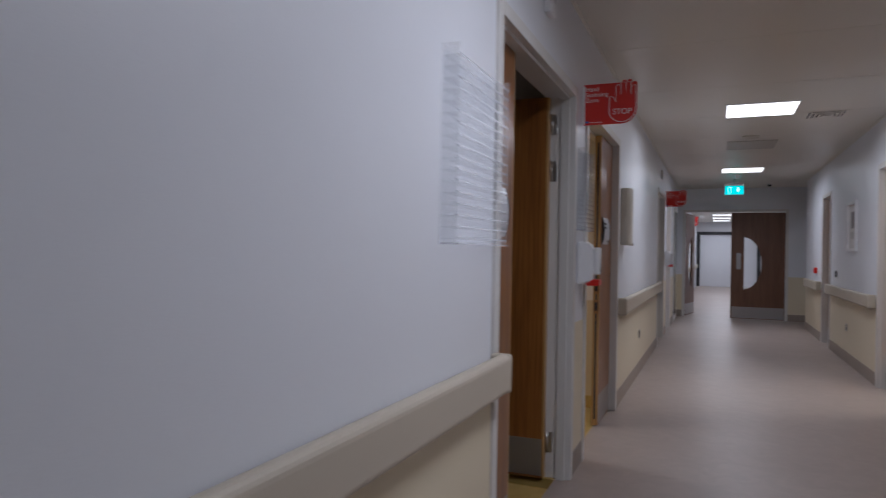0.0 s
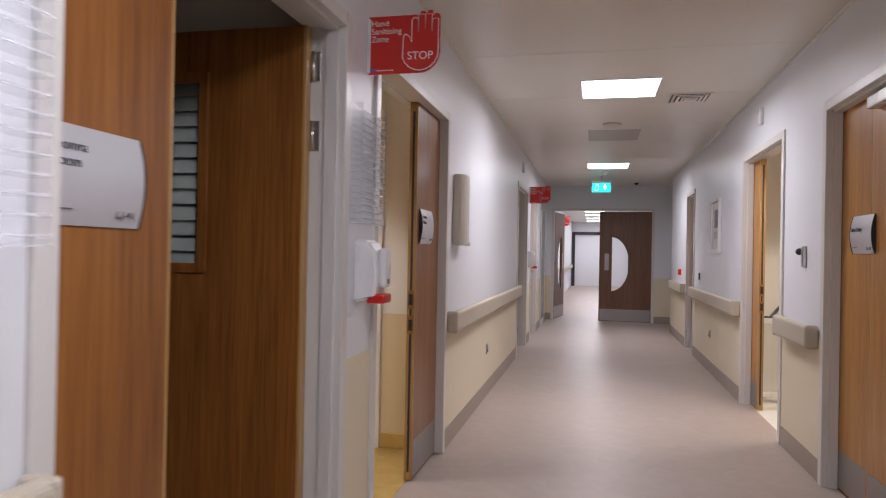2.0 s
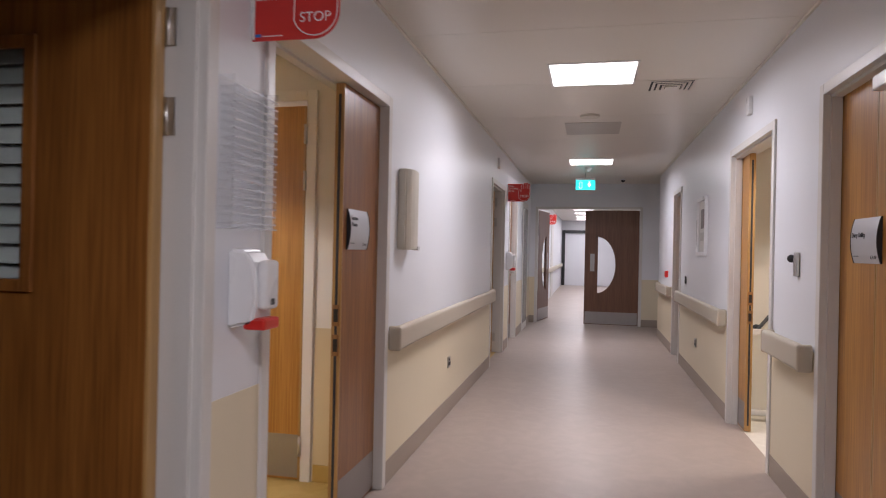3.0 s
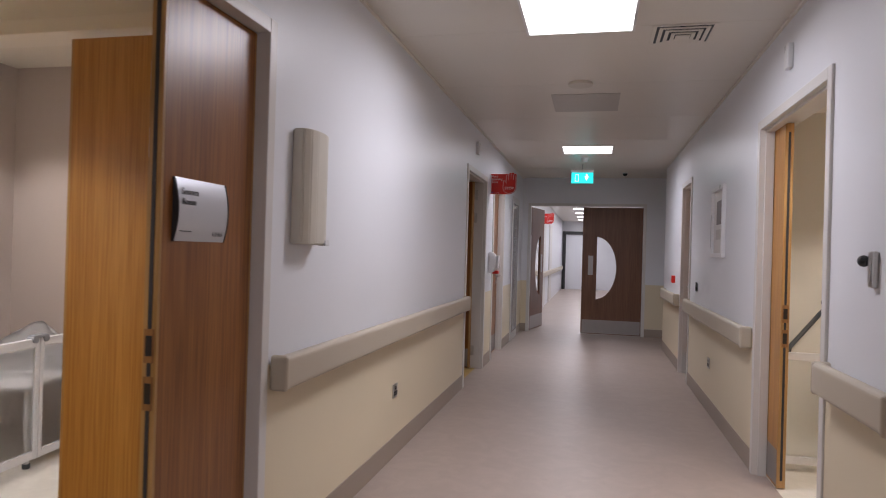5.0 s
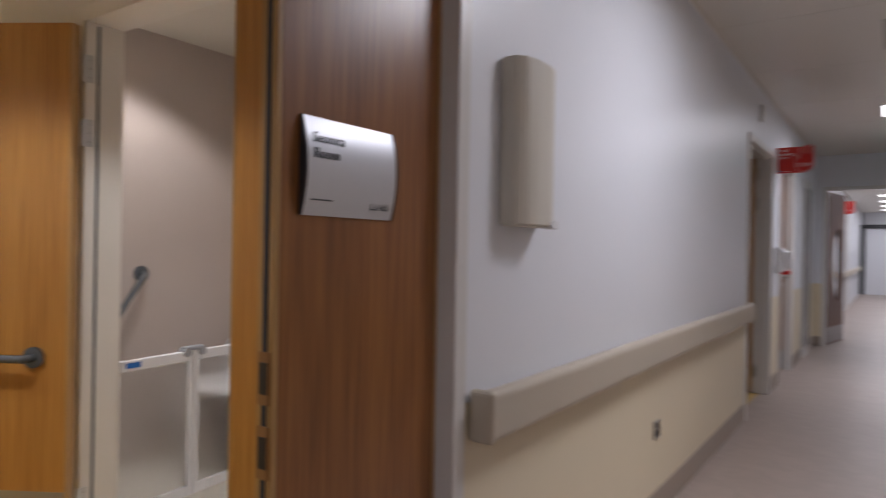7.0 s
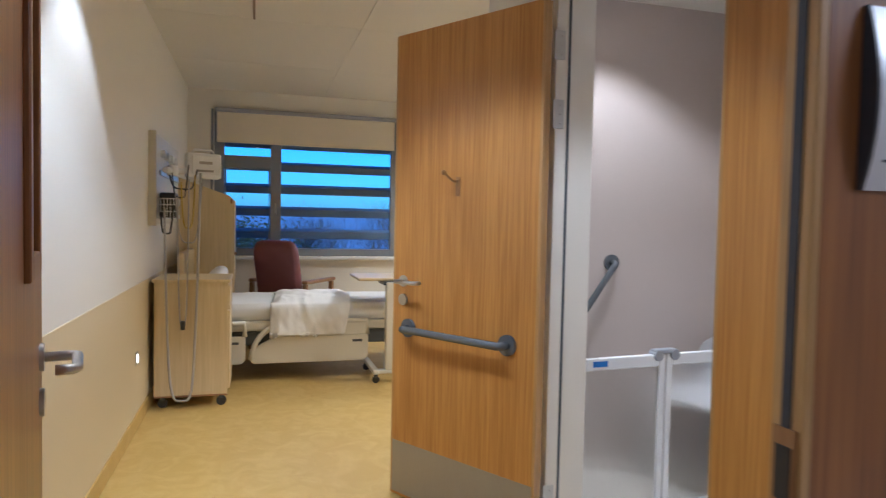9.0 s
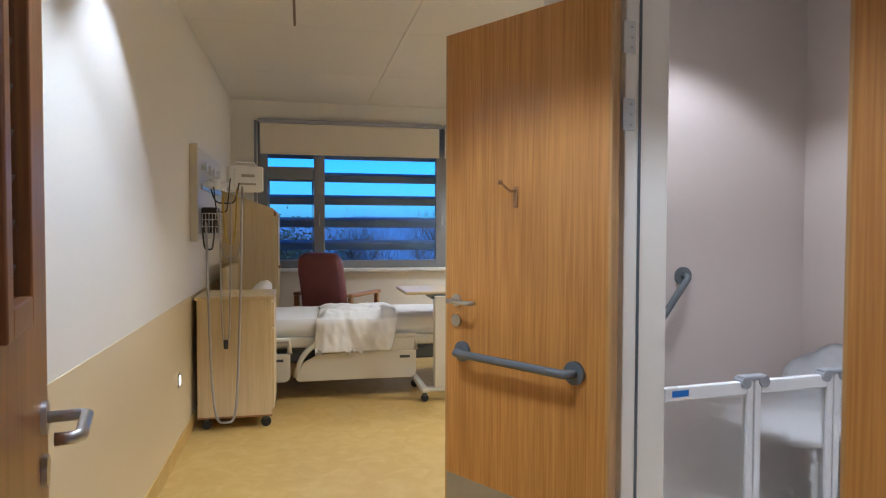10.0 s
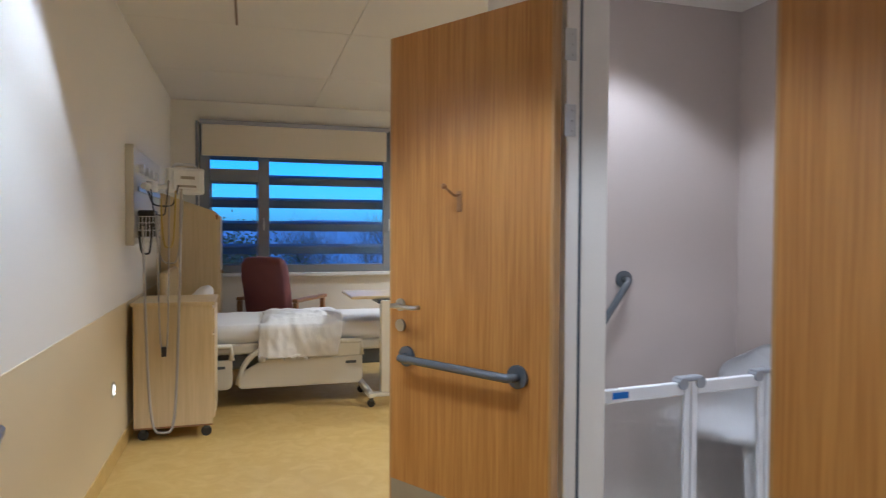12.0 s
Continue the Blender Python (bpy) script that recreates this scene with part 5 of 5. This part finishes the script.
part("handle", tube([(-0.02, -0.07, 0.085), (-0.02, -0.05, 0.115), (-0.02, 0.07, 0.115), (-0.02, 0.09, 0.085)], 0.01), WPLASTIC, mo)


def hang(name, a, b, low, label, mat=CABLE, r=0.006, n=30, wob=0.012):
    """A cable hanging between two points down to a height."""
    a, b = Vector(a), Vector(b)
    pts = []
    for i in range(n + 1):
        t = i / n
        p = a.lerp(b, t)
        s = (1 - abs(2 * t - 1) ** 5)
        p.z = p.z + (low - p.z) * s
        p.x += wob * noise.noise(Vector((t * 4, a.y * 9, 1)))
        p.y += wob * noise.noise(Vector((t * 4, a.y * 7, 5)))
        pts.append(p)
    single(name, tube(pts, r, 8), mat, label, "cable", "monitor cables")


hang("cable", (-4.53, 6.02, 1.33), (-4.55, 6.24, 1.56), 0.06, "long grey cable hanging from the monitor", r=0.008)
hang("cable", (-4.56, 6.10, 1.40), (-4.56, 6.17, 1.52), 0.55, "thin grey cable hanging from the monitor", r=0.005)
hang("cable", (-4.58, 6.12, 1.5), (-4.62, 6.2, 1.55), 1.2, "short yellowish cable looped by the monitor", plain("yellow_cable", (0.5, 0.33, 0.03), 0.5), 0.005)
hang("cable", (-4.62, 5.99, 1.30), (-4.58, 6.07, 1.35), 1.16, "black cable looped under the basket", BLACK, 0.006)
hang("cable", (-4.7, 6.03, 1.55), (-4.8, 6.2, 1.6), 1.46, "tangle of dark cable at the arm", BLACK, 0.005)
hang("cable", (-4.60, 6.08, 1.42), (-4.66, 6.25, 1.50), 1.10, "coiled pale lead hanging below the monitor", CABLE, 0.004, wob=0.04)
hang("cable", (-4.64, 6.05, 1.56), (-4.70, 6.16, 1.62), 1.40, "short dark lead at the arm joint", BLACK, 0.004, wob=0.03)
single("cable_plug", block(-0.012, 0.012, -0.014, 0.014, -0.03, 0.03, bevel=0.005), BLACK, "small dark plug at the end of a cable", "plug", m=Matrix.Translation((-4.545, 6.135, 0.56)))
sl = thing("night_light", Matrix.Translation((-4.15, YL + 0.0045, 0.43)), "small lit night light low on the wall", "night light")
part("plate", block(-0.03, 0.03, 0, 0.006, -0.04, 0.04, bevel=0.002), STEEL, sl)
part("lens", block(-0.015, 0.015, 0.006, 0.009, -0.025, 0.025, bevel=0.002), DOT_GLOW, sl, "glowing lens")
single("curtain_track", block(-4.5, -3.7, 6.56, 6.575, CEIL - 0.012, CEIL - 0.0005), plain("track_brown", (0.18, 0.12, 0.08), 0.5), "thin brown track on the ceiling", "ceiling track")


# ---- outside ----
single("ground", block(-900, -8.2, -700, 700, -4.2, -4.0), SOIL, "dim grassy ground outside the window", "ground", kind="structure")


def haze_backdrop():
    """A low strip with a wavy top on the horizon, added to carry painted haze."""
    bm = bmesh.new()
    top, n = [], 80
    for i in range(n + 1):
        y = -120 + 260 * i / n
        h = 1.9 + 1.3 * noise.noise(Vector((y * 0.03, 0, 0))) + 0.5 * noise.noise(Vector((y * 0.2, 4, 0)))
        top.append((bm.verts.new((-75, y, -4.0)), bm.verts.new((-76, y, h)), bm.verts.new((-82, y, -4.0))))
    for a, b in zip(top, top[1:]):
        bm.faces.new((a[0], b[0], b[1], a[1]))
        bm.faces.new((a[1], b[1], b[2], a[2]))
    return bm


# emission paints the bluish haze light low in the window; no lamp there
single("backdrop", haze_backdrop(), glow("painted_haze_glow", (0.075, 0.15, 0.30), 0.55), "self-lit blue backdrop with a hilly top, standing in for distant haze", "hills", kind="structure")


def tree(x, y, h, seed, bare):
    rnd = random.Random(seed)
    t = thing("tree", Matrix.Translation((x, y, -4.0)), "bare winter tree outside" if bare else "dark leafy shrub tree outside", "tree", "trees outside")
    limbs = tube([(0, 0, 0), (0.1, 0, h * 0.25), (0.05, 0.1, h * 0.5), (0, 0, h * 0.9)], [0.16, 0.12, 0.08, 0.02], 7)
    tips = []
    for i in range(26 if bare else 16):
        z = h * rnd.uniform(0.2, 0.85)
        a = rnd.uniform(0, math.tau)
        L = (h - z) * rnd.uniform(0.45, 0.8) + 0.5
        p0 = Vector((0.04, 0.04, z))
        p1 = p0 + Vector((math.cos(a) * L * 0.5, math.sin(a) * L * 0.5, L * 0.4))
        p2 = p1 + Vector((math.cos(a + 0.4) * L * 0.3, math.sin(a + 0.4) * L * 0.3, L * 0.45))
        b = tube([p0, p1, p2], [0.05, 0.03, 0.008], 5)
        tips += [p0.lerp(p1, 0.7), p1, p1.lerp(p2, 0.5), p2]
        me = bpy.data.meshes.new("limb")
        b.to_mesh(me)
        b.free()
        limbs.from_mesh(me)
        bpy.data.meshes.remove(me)
    part("trunk", limbs, BARK, t)
    vs, fs = [], []
    for p in tips:
        for _ in range(40 if bare else 90):
            d = Vector((rnd.gauss(0, 1), rnd.gauss(0, 1), rnd.gauss(0, 1)))
            c = p + d * (0.3 if bare else 0.42)
            if bare:
                u = Vector((rnd.gauss(0, 0.6), rnd.gauss(0, 0.6), 1)).normalized() * rnd.uniform(0.2, 0.5)
                s = Vector((0.006, 0.006, 0))
            else:
                u = Vector((rnd.gauss(0, 1), rnd.gauss(0, 1), rnd.gauss(0, 1))).normalized() * 0.11
                s = u.orthogonal().normalized() * 0.05
            k0 = len(vs)
            vs += [c - s, c + s, c + u]
            fs.append((k0, k0 + 1, k0 + 2))
    me = bpy.data.meshes.new("crown")
    me.from_pydata(vs, [], fs)
    me.materials.append(BARK if bare else LEAF)
    cr = new("crown", me)
    cr.parent = t


rnd = random.Random(3)
for i in range(9):
    tree(-24 - rnd.uniform(0, 6), -4 + 3.2 * i + rnd.uniform(-0.6, 0.6), rnd.uniform(4.4, 5.6), 10 + i, i % 3 != 0)
for i in range(8):
    tree(-19 - rnd.uniform(0, 2), 0 + 2.4 * i + rnd.uniform(-0.6, 0.6), rnd.uniform(3.3, 4.2), 40 + i, i % 4 == 0)
